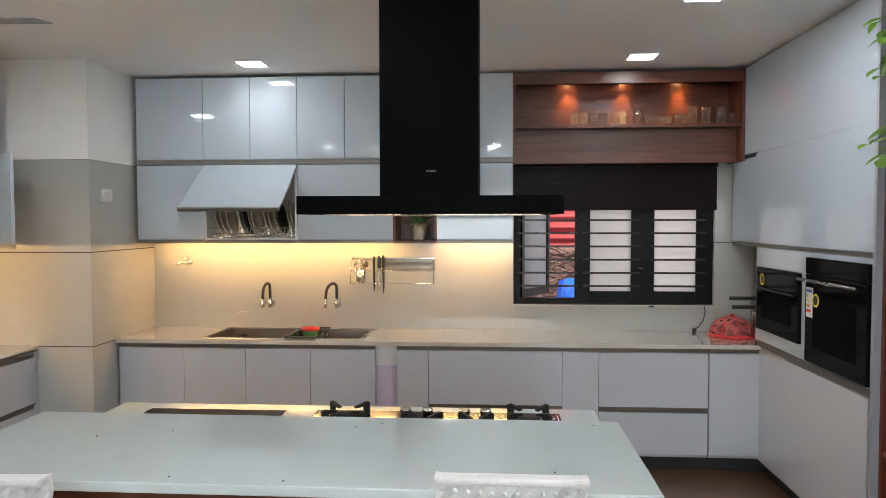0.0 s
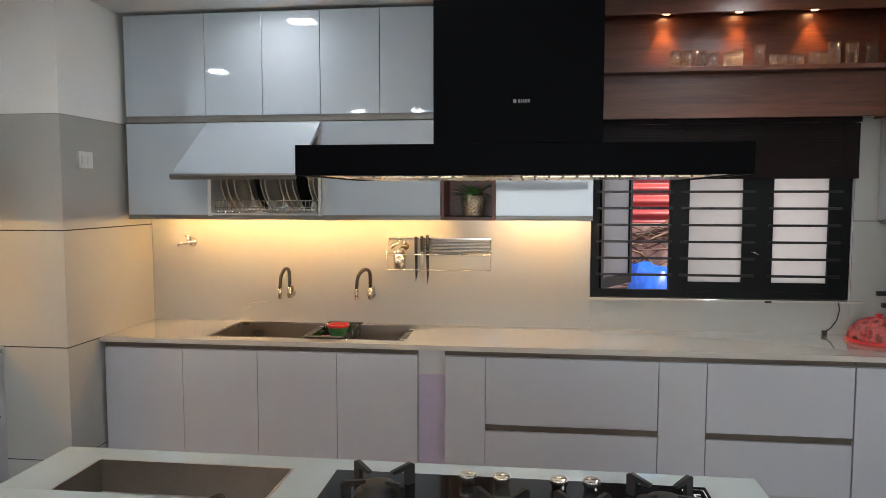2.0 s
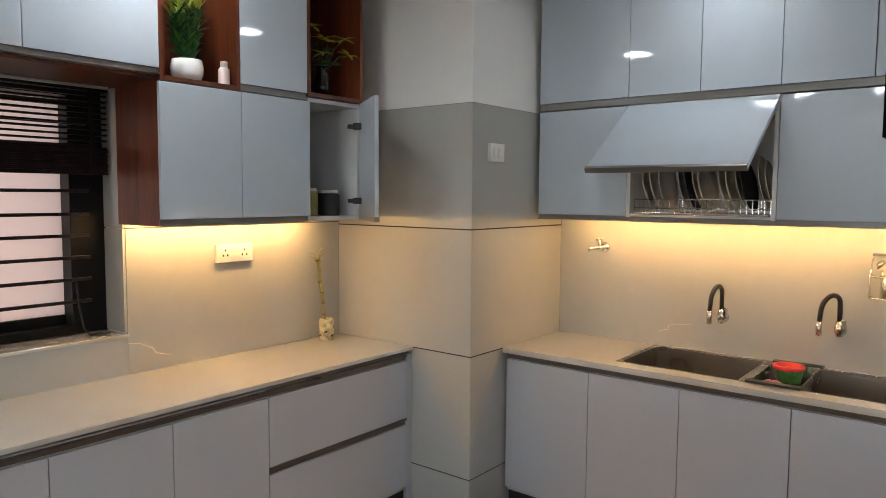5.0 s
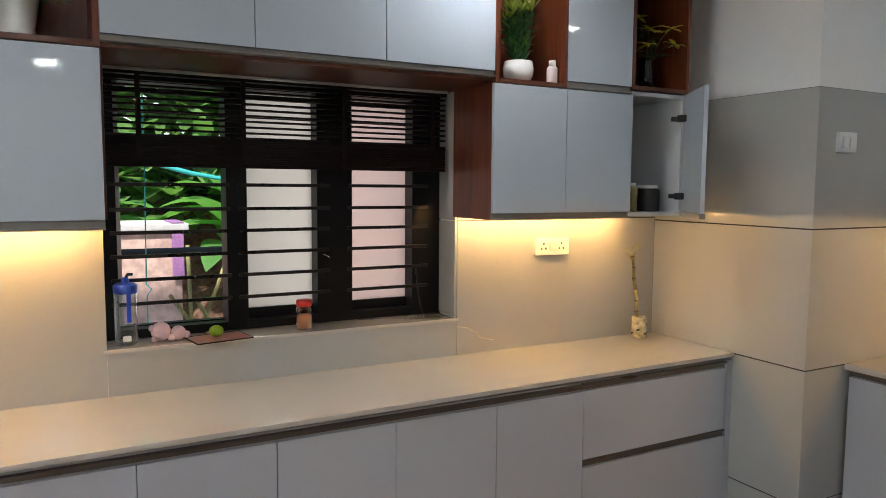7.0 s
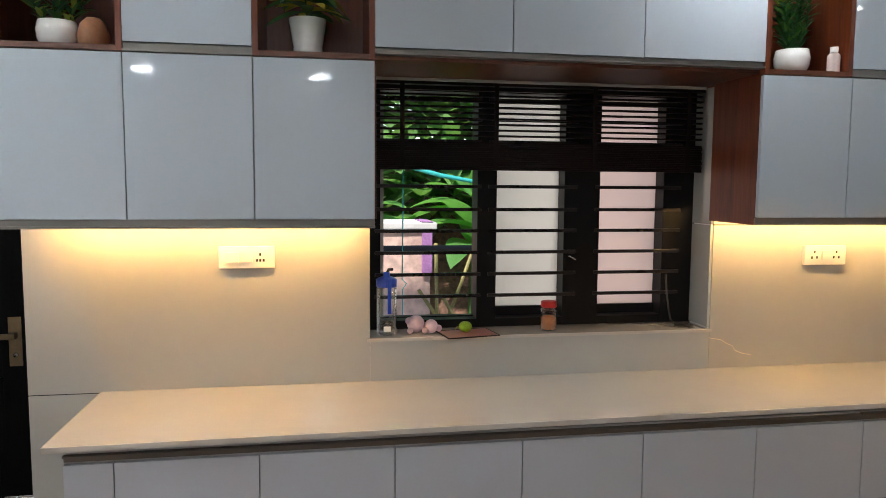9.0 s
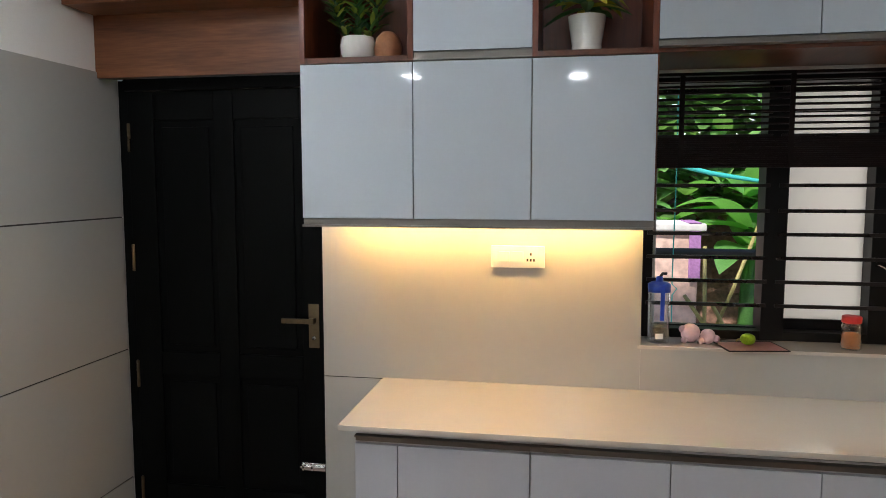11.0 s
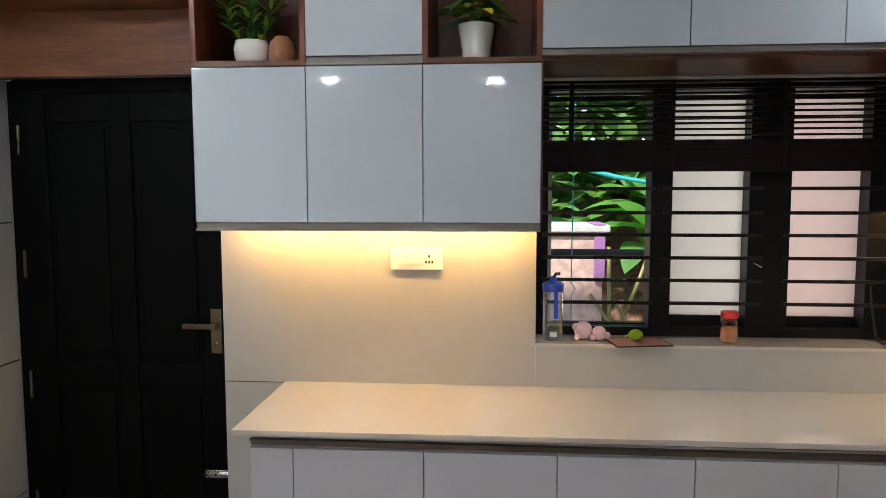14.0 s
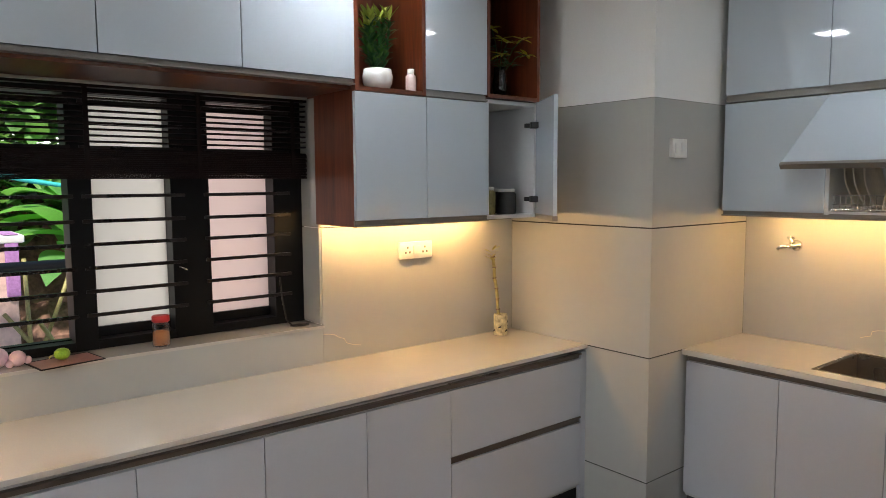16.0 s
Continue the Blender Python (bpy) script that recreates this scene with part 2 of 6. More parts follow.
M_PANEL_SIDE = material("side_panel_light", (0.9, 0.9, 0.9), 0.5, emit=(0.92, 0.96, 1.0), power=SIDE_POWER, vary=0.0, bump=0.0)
M_PANEL_HALL_FILL = material("hall_fill_panel", (0.9, 0.9, 0.9), 0.5, emit=(0.92, 0.96, 1.0), power=HALL_FILL_POWER, vary=0.0, bump=0.0)
M_STRIP = material("warm_led_strip", (0.9, 0.8, 0.6), 0.5, emit=(1.0, 0.585, 0.215), power=STRIP_POWER, vary=0.0, bump=0.0)
M_STRIP_SINK = material("sink_led_strip", (0.9, 0.8, 0.6), 0.5, emit=(1.0, 0.585, 0.215), power=SINK_STRIP_POWER, vary=0.0, bump=0.0)
M_SPOT = material("warm_spot_lamp", (0.9, 0.8, 0.7), 0.5, emit=(1.0, 0.58, 0.26), power=SPOT_POWER, vary=0.0, bump=0.0)
M_LETTER = material("grey_print", (0.25, 0.25, 0.26), 0.5, vary=0.0)
M_YELLOW = material("yellow_sticker", (0.75, 0.62, 0.03), 0.5, vary=0.03)
M_LABEL = material("paper_label", (0.72, 0.74, 0.76), 0.6, vary=0.03)
M_CHAIR = material("white_woven_plastic", (0.62, 0.62, 0.60), 0.4, vary=0.05, fine=120, bump=0.05)
M_BROWNMAT = material("pink_placemat", (0.30, 0.13, 0.11), 0.45, vary=0.1)
M_EARTH = material("laterite_earth", (0.22, 0.12, 0.085), 0.9, vary=0.35, fine=30, coarse=4, bump=1.0)
M_PINKWALL = material("weathered_pink_render", (0.76, 0.47, 0.41), 0.85, vary=0.25, fine=18, coarse=3, bump=0.3)
M_WHITEWALL = material("white_outdoor_render", (0.68, 0.67, 0.66), 0.8, vary=0.06, fine=30, bump=0.1)
M_ROOF = material("red_roof_sheet", (0.38, 0.045, 0.04), 0.45, vary=0.1)
M_TARP = material("blue_tarpaulin", (0.02, 0.12, 0.60), 0.4, vary=0.15, fine=20, bump=0.2)
M_DRY = material("dry_palm_sticks", (0.20, 0.12, 0.075), 0.85, vary=0.3, island=0.5)
M_CLOTH = material("purple_cloth", (0.42, 0.20, 0.46), 0.8, vary=0.15)
M_AQUA = material("aqua_pipe", (0.05, 0.48, 0.46), 0.4, vary=0.05)


# ---- building helpers ----
def finish(name, bm, mat, parent=None, label="", smooth=False):
    me = bpy.data.meshes.new(name)
    bmesh.ops.recalc_face_normals(bm, faces=bm.faces)
    if smooth:
        for f in bm.faces:
            f.smooth = True
    bm.to_mesh(me)
    bm.free()
    me.materials.append(mat)
    ob = new(name, me)
    if parent:
        ob.parent = parent
        m = parent.matrix_basis if parent.type == "EMPTY" else Matrix.Identity(4)
        ob.matrix_parent_inverse = m.inverted()
    if label:
        tagged(ob, label)
    return ob


def part(name, bm, mat, parent, label="", smooth=False):
    return finish(name, bm, mat, parent, label, smooth)


def add_box(bm, x0, x1, y0, y1, z0, z1, bevel=0.0, m=None):
    r = bmesh.ops.create_cube(bm, size=1)
    mat = Matrix.Translation(((x0 + x1) / 2, (y0 + y1) / 2, (z0 + z1) / 2)) @ Matrix.Diagonal((abs(x1 - x0), abs(y1 - y0), abs(z1 - z0), 1))
    bmesh.ops.transform(bm, matrix=(m @ mat) if m else mat, verts=r["verts"])
    if bevel:
        edges = list({e for v in r["verts"] for e in v.link_edges})
        bmesh.ops.bevel(bm, geom=edges, offset=bevel, segments=2, affect="EDGES", profile=0.6)
    return bm


def box(name, b, mat, parent=None, bevel=0.0015, label=""):
    return finish(name, add_box(bmesh.new(), *b, bevel), mat, parent, label)


def boxes(name, many, mat, parent=None, bevel=0.0, label=""):
    bm = bmesh.new()
    for b in many:
        add_box(bm, *b, bevel)
    return finish(name, bm, mat, parent, label)


def pieces(name, many, mat, parent, bevel=0.0, label=""):
    """One part for each block."""
    return [box(name, b, mat, parent, bevel, label) for b in many]


def add_lathe(bm, profile, at=(0, 0, 0), n=24, close=False):
    rings = []
    for r, z in profile:
        rings.append([bm.verts.new((at[0] + r * math.cos(2 * math.pi * k / n), at[1] + r * math.sin(2 * math.pi * k / n), at[2] + z)) for k in range(n)])
    for a, b in zip(rings, rings[1:]):
        for k in range(n):
            bm.faces.new((a[k], a[(k + 1) % n], b[(k + 1) % n], b[k]))
    if profile[0][0] > 1e-4:
        bm.faces.new(rings[0])
    if close:
        bm.faces.new(rings[-1])
    return bm


def add_tube(bm, points, r, n=8, r_end=None):
    points = [Vector(p) for p in points]
    rings = []
    for k, p in enumerate(points):
        d = (points[min(k + 1, len(points) - 1)] - points[max(k - 1, 0)]).normalized()
        a = d.orthogonal().normalized() if k == 0 else (rings_a - rings_a.dot(d) * d).normalized()
        rings_a = a
        b = d.cross(a)
        rad = r if r_end is None else r + (r_end - r) * k / (len(points) - 1)
        rings.append([bm.verts.new(p + rad * (a * math.cos(2 * math.pi * j / n) + b * math.sin(2 * math.pi * j / n))) for j in range(n)])
    for a, b in zip(rings, rings[1:]):
        for j in range(n):
            bm.faces.new((a[j], a[(j + 1) % n], b[(j + 1) % n], b[j]))
    bm.faces.new(rings[0])
    bm.faces.new(rings[-1])
    return bm


def lathe(name, profile, mat, parent=None, at=(0, 0, 0), n=24, label="", close=False):
    return finish(name, add_lathe(bmesh.new(), profile, at, n, close), mat, parent, label, smooth=True)


def tube(name, points, r, mat, parent=None, n=8, label=""):
    return finish(name, add_tube(bmesh.new(), points, r, n), mat, parent, label, smooth=True)


def thing(name, at, label, category, group="", kind=""):
    e = new(name)
    e.empty_display_size = 0.1
    e.matrix_basis = Matrix.Translation(at)
    return tagged(e, label, category, group, kind)


def structure(ob, label, category):
    return tagged(ob, label, category, "", "structure")


def side_box(side, u0, u1, d0, d1, z0, z1):
    """Bounds of a block that lies along a wall: u along it, d inward from the cabinet front given by the side."""
    kind, front = side
    if kind == "S":
        return (u0, u1, front + d0, front + d1, z0, z1)
    if kind == "L":
        return (front - d1, front - d0, u0, u1, z0, z1)
    return (front + d0, front + d1, u0, u1, z0, z1)


def blade(bm, root, tip, width, droop=0.0, segs=4, fold=0.25):
    """A pointed leaf from root to tip, folded along its rib."""
    root, tip = Vector(root), Vector(tip)
    way = tip - root
    across = way.cross(Vector((0, 0, 1)))
    across = across.normalized() if across.length > 1e-5 else Vector((1, 0, 0))
    up = across.cross(way).normalized()
    rows = []
    for k in range(segs + 1):
        s = k / segs
        w = width * math.sin(math.pi * min(1, 0.08 + 0.92 * s)) ** 0.8 / 2
        c = root + way * s + Vector((0, 0, -droop * s * s))
        rows.append([bm.verts.new(c - across * w + up * w * fold), bm.verts.new(c), bm.verts.new(c + across * w + up * w * fold)])
    for a, b in zip(rows, rows[1:]):
        for j in (0, 1):
            bm.faces.new((a[j], a[j + 1], b[j + 1], b[j]))


# ---- setting: floor, ceiling, walls ----
structure(box("floor", (-3.6, XR + 0.2, -4.6, 5.14, FLOOR - 0.1, FLOOR), M_FLOOR, bevel=0), "dark brown wood-look tiled kitchen floor", "floor")
structure(box("ceiling", (-3.7, 4.2, -4.6, 5.2, CEIL, CEIL + 0.12), M_CEIL, bevel=0), "plain off-white painted ceiling", "ceiling")


def wall_with_hole(name, axis, at, thick, u0, u1, holes, mat, label):
    """A wall from u0 to u1 with rectangular holes (u0, u1, z0, z1), as one mesh."""
    cuts = []
    us = sorted({u0, u1, *[h[0] for h in holes], *[h[1] for h in holes]})
    for a, b in zip(us, us[1:]):
        mine = [h for h in holes if h[0] <= a + 1e-6 and h[1] >= b - 1e-6]
        spans = [(FLOOR, CEIL)]
        for h in mine:
            spans = [s for lo, hi in spans for s in ((lo, min(hi, h[2])), (max(lo, h[3]), hi)) if s[1] - s[0] > 1e-4]
        cuts += [(a, b, lo, hi) for lo, hi in spans]
    many = [(a, b, at, at + thick, lo, hi) if axis == "y" else (at, at + thick, a, b, lo, hi) for a, b, lo, hi in cuts]
    return structure(boxes(name, many, mat), label, "wall")


W1 = (0.428, 1.846, 1.092, 2.13)     # window over the sink wall: x, z
W2 = (1.475, 2.905, 1.062, 2.12)     # window in the left wall: y, z
wall_n = wall_with_hole("wall_north", "y", YS, 0.22, -3.4, XR + 0.2, [W1], M_PAINT, "painted wall behind the sink worktop")
wall_w = wall_with_hole("wall_west", "x", XL - 0.27, 0.27, 0.24, YS, [W2], M_PAINT, "painted wall with a black-framed window")
structure(box("wall_west_over_door", (XL - 0.27, XL - 0.145, YG, 0.24, 2.16, CEIL), M_PAINT, bevel=0), "painted wall above the door", "wall")
wall_g = structure(box("wall_south", (-3.6, -1.2, YG - 0.2, YG, FLOOR, CEIL), M_PAINT, bevel=0), "painted wall clad with large cream tiles", "wall")
structure(box("wall_east", (XR, XR + 0.2, -4.4, YS, FLOOR, CEIL), M_PAINT, bevel=0), "plain painted wall", "wall")
wall_with_hole("wall_hall_south", "y", -4.6, 0.2, -3.6, XR + 0.2, [(-1.1, 1.5, 0.95, 2.25)], M_PAINT, "plain painted wall of the hall with an added window")
structure(box("wall_hall_west", (-3.6, -3.4, -4.4, YG - 0.2, FLOOR, CEIL), M_PAINT, bevel=0), "plain painted wall of the hall", "wall")
column = structure(box("wall_column", (XL, -2.258, 4.098, YS, FLOOR, CEIL), M_PAINT, bevel=0), "painted corner column clad with cream tiles", "wall")

# large wall slabs with dark open joints
ROWS_Z = [(FLOOR + 0.002, 0.302), (0.308, 0.897), (0.903, 1.497), (1.503, 2.084)]


def slabs(parent, spans, plane, axis, sign, rows, mats):
    for u0, u1 in spans:
        for (z0, z1), mt in zip(rows, mats):
            a, b = sorted((plane, plane + sign * 0.008))
            bnd = (u0, u1, a, b, z0, z1) if axis == "y" else (a, b, u0, u1, z0, z1)
            part("tile", add_box(bmesh.new(), *bnd, 0.0008), mt, parent)


T4 = [M_TILE, M_TILE, M_TILE, M_TILE]
slabs(column, [(XL + 0.0083, -2.2505)], 4.098, "y", -1, ROWS_Z, T4)
slabs(column, [(4.0905, YS - 0.0083)], -2.258, "x", 1, ROWS_Z, T4)
G_ROWS = [(FLOOR + 0.002, 0.291), (0.297, 0.904), (0.910, 1.519), (1.525, 2.155)]
slabs(wall_g, [(-3.402, -1.2)], YG, "y", 1, G_ROWS, T4)
slabs(wall_w, [(0.241, W2[0]), (W2[1], 4.0897)], XL, "x", 1, [(FLOOR + 0.002, 0.898), (0.902, 1.512), (1.516, 2.088)], T4)
slabs(wall_w, [(W2[0] + 0.001, W2[1] - 0.001)], XL, "x", 1, [(FLOOR + 0.002, 0.898), (0.902, W2[2])], T4)
slabs(wall_n, [(-2.2497, W1[0]), (W1[1], XR)], YS, "y", -1, [(FLOOR + 0.002, 0.898), (0.902, 1.535), (1.539, 2.1)], T4)
slabs(wall_n, [(W1[0] + 0.001, W1[1] - 0.001)], YS, "y", -1, [(FLOOR + 0.002, 0.898), (0.902, W1[2])], T4)
boxes("joint_backing", [(XL + 0.001, -2.2515, 4.0935, 4.099, FLOOR, 2.086), (-2.259, -2.2535, 4.092, YS, FLOOR, 2.086)], M_GROUT, column)
boxes("joint_backing", [(-3.402, -1.2, YG, YG + 0.003, FLOOR, 2.15)], M_GROUT, wall_g)
boxes("joint_backing", [(XL, XL + 0.003, 0.242, W2[0], FLOOR, 2.08), (XL, XL + 0.003, W2[1], 4.09, FLOOR, 2.08)], M_GROUT, wall_w)
boxes("joint_backing", [(-2.25, W1[0], YS - 0.003, YS, FLOOR, 2.08), (W1[1], XR, YS - 0.003, YS, FLOOR, 2.08)], M_GROUT, wall_n)
# tiled window reveals and sills
boxes("tile_reveal", [(XL - 0.148, XL + 0.004, W2[1] - 0.012, W2[1] - 0.0005, W2[2] + 0.02, 1.512), (XL - 0.148, XL + 0.004, W2[1] - 0.012, W2[1] - 0.0005, 1.516, W2[3])], M_TILE, wall_w, 0.001)
structure(box("window_sill_1", (XL - 0.20, XL + 0.014, W2[0] - 0.012, W2[1] + 0.006, W2[2] + 0.001, W2[2] + 0.014), M_TOP), "polished cream stone window sill", "window sill")
structure(box("window_sill_2", (W1[0] - 0.012, W1[1] + 0.055, YS - 0.035, YS + 0.05, W1[2] - 0.012, W1[2] + 0.001), M_TOP), "narrow cream stone window sill", "window sill")

# ---- windows and door ----
def window(name, kind, plane, u0, u1, z0, z1, panes, bars, bar_spans, frost, label, deep=0.0):
    """A black steel casement window: kind S looks along +y, L along -x; the first pane stands open."""
    side = (kind, plane)
    w = thing(name, (0, 0, 0), label, "window", kind="structure")
    edges = [u0] + [v for p in panes for v in p[:2]] + [u1]
    many = []
    for a, b in zip(edges[::2], edges[1::2]):
        many.append(side_box(side, a, b, 0.0, 0.05 + deep, z0, z1))
    pieces("window_frame", many + [side_box(side, u0, u1, 0.002, 0.048 + deep, z1 - 0.05, z1), side_box(side, u0, u1, 0.002, 0.048 + deep, z0, z0 + 0.035)], M_BLACK, w, 0.002)
    for k, (a, b, lo) in enumerate(panes):
        boxes("casement_rail", [side_box(side, a, b, deep + 0.004, deep + 0.04, z0 + 0.035, lo)] if lo > z0 + 0.04 else [side_box(side, a, b, deep + 0.004, deep + 0.04, z0 + 0.03, z0 + 0.04)], M_BLACK, w, 0.001)
        if k:
            pane = part("pane", add_box(bmesh.new(), *side_box(side, a - 0.004, b + 0.004, deep + 0.018, deep + 0.023, lo - 0.004, z1 - 0.045)), frost[k - 1], w, "frosted glass pane")
            pane.visible_shadow = False
    for z in bars:
        for a, b in bar_spans:
            part("bar", add_box(bmesh.new(), *side_box(side, a, b, -0.016, -0.004, z - 0.007, z + 0.007), 0.002), M_IRON_BAR, w)
    return w


M_IRON_BAR = material("dark_grille_bar", (0.035, 0.030, 0.028), 0.3, metal=0.6, vary=0.1)
BARS2 = [1.667, 1.572, 1.484, 1.394, 1.304, 1.213, 1.76, 1.85, 1.94, 2.02]
win_w = window("window_1", "L", XL - 0.15, W2[0] + 0.001, W2[1] - 0.002, W2[2] + 0.015, W2[3] - 0.02,
               [(1.528, 1.931, 1.115), (2.013, 2.307, 1.152), (2.465, 2.756, 1.152)], BARS2,
               [(1.505, 1.945), (1.975, 2.36), (2.44, 2.83)], [M_FROST, M_FROST_PINK], "black metal casement window with horizontal grille bars, one casement open", 0.06)
BARS1 = [1.698, 1.604, 1.509, 1.414, 1.319, 1.224, 1.79, 1.88, 1.97]
win_n = window("window_2", "S", YS + 0.012, W1[0] + 0.001, W1[1] - 0.004, W1[2] + 0.003, W1[3] - 0.01,
               [(0.478, 0.872, 1.135), (0.978, 1.270, 1.185), (1.432, 1.726, 1.185)], BARS1,
               [(0.465, 0.885), (0.93, 1.335), (1.405, 1.79)], [M_FROST, M_FROST], "black metal casement window with horizontal grille bars, one casement open")
# the casement that stands open outside the left wall's window
swing = Matrix.Translation((XL - 0.22, 1.536, 0)) @ pose(0, 0, 0, 0, 0, 14)
part("open_casement", add_box(bmesh.new(), -0.30, 0.0, -0.012, 0.012, 1.10, 2.08, 0.003, swing), M_WHITE, win_w, "white face of an open casement")
part("casement_edge", add_box(bmesh.new(), -0.335, -0.301, -0.014, 0.014, 1.09, 2.085, 0.003, swing), M_BLACK, win_w, "black rubber edge")
for z in (1.36, 1.42):
    part("catch", add_box(bmesh.new(), -0.20, -0.15, 0.012, 0.024, z, z + 0.03, 0.004, swing), M_IRON, win_w, "black casement catch")
tube("window_stay", [(XL - 0.15, 2.325, 1.37), (XL - 0.13, 2.33, 1.375), (XL - 0.125, 2.355, 1.36)], 0.004, M_CHROME, win_w)
tube("window_stay", [(1.31, YS + 0.006, 1.355), (1.325, YS - 0.018, 1.36), (1.35, YS - 0.02, 1.345)], 0.004, M_CHROME, win_n)


def blind(kind, plane, u0, u1, top, slats, bundle, label, thick=0.0035):
    """A slatted blind drawn half up, the lower slats bundled."""
    side = (kind, plane)
    b = thing("window_blind", (0, 0, 0), label, "blind")
    box("headrail", side_box(side, u0, u1, 0.0, 0.04, top - 0.035, top), M_BLIND, b)
    for k, z in enumerate(slats):
        bm = add_box(bmesh.new(), *side_box(side, u0 + 0.004, u1 - 0.004, 0.008, 0.034, z - thick, z + thick))
        part("slat", bm, M_BLIND, b)
    n = 15
    for k in range(n):
        z = bundle[0] + (bundle[1] - bundle[0]) * k / (n - 1)
        j = 0.004 * math.sin(k * 2.4)
        part("slat", add_box(bmesh.new(), *side_box(side, u0 + 0.003 + abs(j), u1 - 0.004 - abs(j) / 2, 0.004 + j, 0.036 + j, z - 0.0034, z + 0.0034)), M_BLIND, b)
    for f in (0.09, 0.36, 0.655, 0.95):
        u = u0 + (u1 - u0) * f
        part("ladder_tape", add_box(bmesh.new(), *side_box(side, u - 0.009, u + 0.009, 0.001, 0.003, bundle[0], top - 0.03)), M_BLIND, b)
    return b


blind("L", XL - 0.028, W2[0] + 0.004, 2.866, 2.096, [2.045 - 0.0222 * k for k in range(9)], (1.735, 1.838), "dark brown bamboo slat blind half drawn up at a window")
blind("S", YS - 0.05, 0.420, 1.852, 2.108, [2.06 - 0.0155 * k for k in range(17)], (1.772, 1.81), "dark brown bamboo slat blind half drawn over a window", 0.0076)

# unseen window added in the hall for fill light
hw = thing("hall_fill_window", (0.2, -4.5, 0.95), "white framed hall window, unseen, added for fill light", "window", kind="structure")
pieces("window_frame", [(-1.1, -1.05, -4.58, -4.52, 0.95, 2.25), (1.45, 1.5, -4.58, -4.52, 0.95, 2.25), (-1.05, 1.45, -4.58, -4.52, 0.95, 1.0), (-1.05, 1.45, -4.58, -4.52, 2.2, 2.25), (0.18, 0.22, -4.58, -4.52, 1.0, 2.2)], M_WHITE, hw, 0.002)

# door
door = thing("door_1", (XL - 0.26, -0.3, FLOOR), "closed black painted wooden panel door with brass hinges", "door", kind="structure")
DX = XL - 0.25
pieces("door_frame", [(DX - 0.03, DX - 0.002, YG + 0.0085, -0.752, FLOOR, 2.135), (DX - 0.03, DX + 0.045, 0.185, 0.239, FLOOR, 2.135), (DX - 0.03, DX + 0.044, -0.752, 0.185, 2.085, 2.135)], M_DOOR, door, 0.003)
box("door_leaf", (DX - 0.03, DX + 0.004, -0.75, 0.183, FLOOR + 0.01, 2.083), M_DOOR, door)
stile = [(-0.75, -0.625), (-0.335, -0.245), (0.058, 0.183)]
pieces("stile", [(DX + 0.004, DX + 0.02, a, b, FLOOR + 0.01, 2.083) for a, b in stile], M_DOOR, door, 0.004)
pieces("rail", [(DX + 0.004, DX + 0.019, a, b, lo, hi) for a, b in ((-0.625, -0.335), (-0.245, 0.058)) for lo, hi in ((FLOOR + 0.01, 0.28), (0.80, 0.91), (1.955, 2.083))], M_DOOR, door, 0.004)
pieces("panel", [(DX + 0.004, DX + 0.013, a + 0.03, b - 0.03, lo + 0.03, hi - 0.03) for a, b in ((-0.625, -0.335), (-0.245, 0.058)) for lo, hi in ((0.28, 0.80), (0.91, 1.955))], M_DOOR, door, 0.006)
for z0, z1 in ((1.817, 1.944), (1.279, 1.401), (0.738, 0.864), (0.18, 0.31)):
    lathe("hinge", [(0.006, 0), (0.007, 0.004), (0.007, z1 - z0 - 0.004), (0.005, z1 - z0)], M_BRASS, door, (DX + 0.024, -0.745, z0), 10, "antique brass hinge", True)
plate = box("lock_plate", (DX + 0.02, DX + 0.024, 0.088, 0.136, 0.955, 1.15), M_BRASS, door, 0.002, "antique brass lock plate")
boxes("door_handle", [(DX + 0.024, DX + 0.058, 0.098, 0.122, 1.066, 1.090), (DX + 0.046, DX + 0.060, -0.025, 0.118, 1.067, 1.089)], M_BRASS, plate, 0.003, "brass lever handle")
lathe("keyhole", [(0.0001, 0), (0.009, 0), (0.009, 0.004), (0.0001, 0.005)], M_CHROME, plate, (0, 0, 0), 14).matrix_basis = Matrix.Translation((DX + 0.024, 0.112, 1.00)) @ pose(0, 0, 0, 0, 90, 0)
bolt = boxes("bolt", [(DX + 0.02, DX + 0.024, 0.045, 0.155, 0.395, 0.430), (DX + 0.024, DX + 0.036, 0.048, 0.058, 0.398, 0.427), (DX + 0.024, DX + 0.036, 0.09, 0.1, 0.398, 0.427), (DX + 0.026, DX + 0.036, 0.04, 0.15, 0.407, 0.418)], M_CHROME, door, 0.001, "steel tower bolt")

# wooden shelf over the door
sh = thing("door_shelf", (XL, -0.3, 2.13), "teak veneer shelf above the black door", "shelf")
box("fascia", (-3.285, -3.262, YG + 0.001, 0.31, 2.128, 2.392), M_WY, sh, 0.002)
box("soffit", (DX + 0.02, -3.285, YG + 0.002, 0.31, 2.137, 2.155), M_WY, sh, 0.001)
box("shelf_board", (-3.29, -3.07, YG + 0.001, 0.315, 2.392, 2.415), M_WY, sh, 0.002)
box("back_panel", (-3.29, -3.272, YG + 0.002, 0.314, 2.415, 2.70), M_WY, sh, 0.001)
box("top_board", (-3.272, -3.07, YG + 0.001, 0.315, 2.69, 2.708), M_WY, sh, 0.001)
M_CARVED = material("carved_brown_cream", (0.34, 0.24, 0.15), 0.4, vary=0.4, fine=70, coarse=38, bump=0.6)
M_ORANGE = material("orange_glaze", (0.62, 0.25, 0.04), 0.3, vary=0.1)
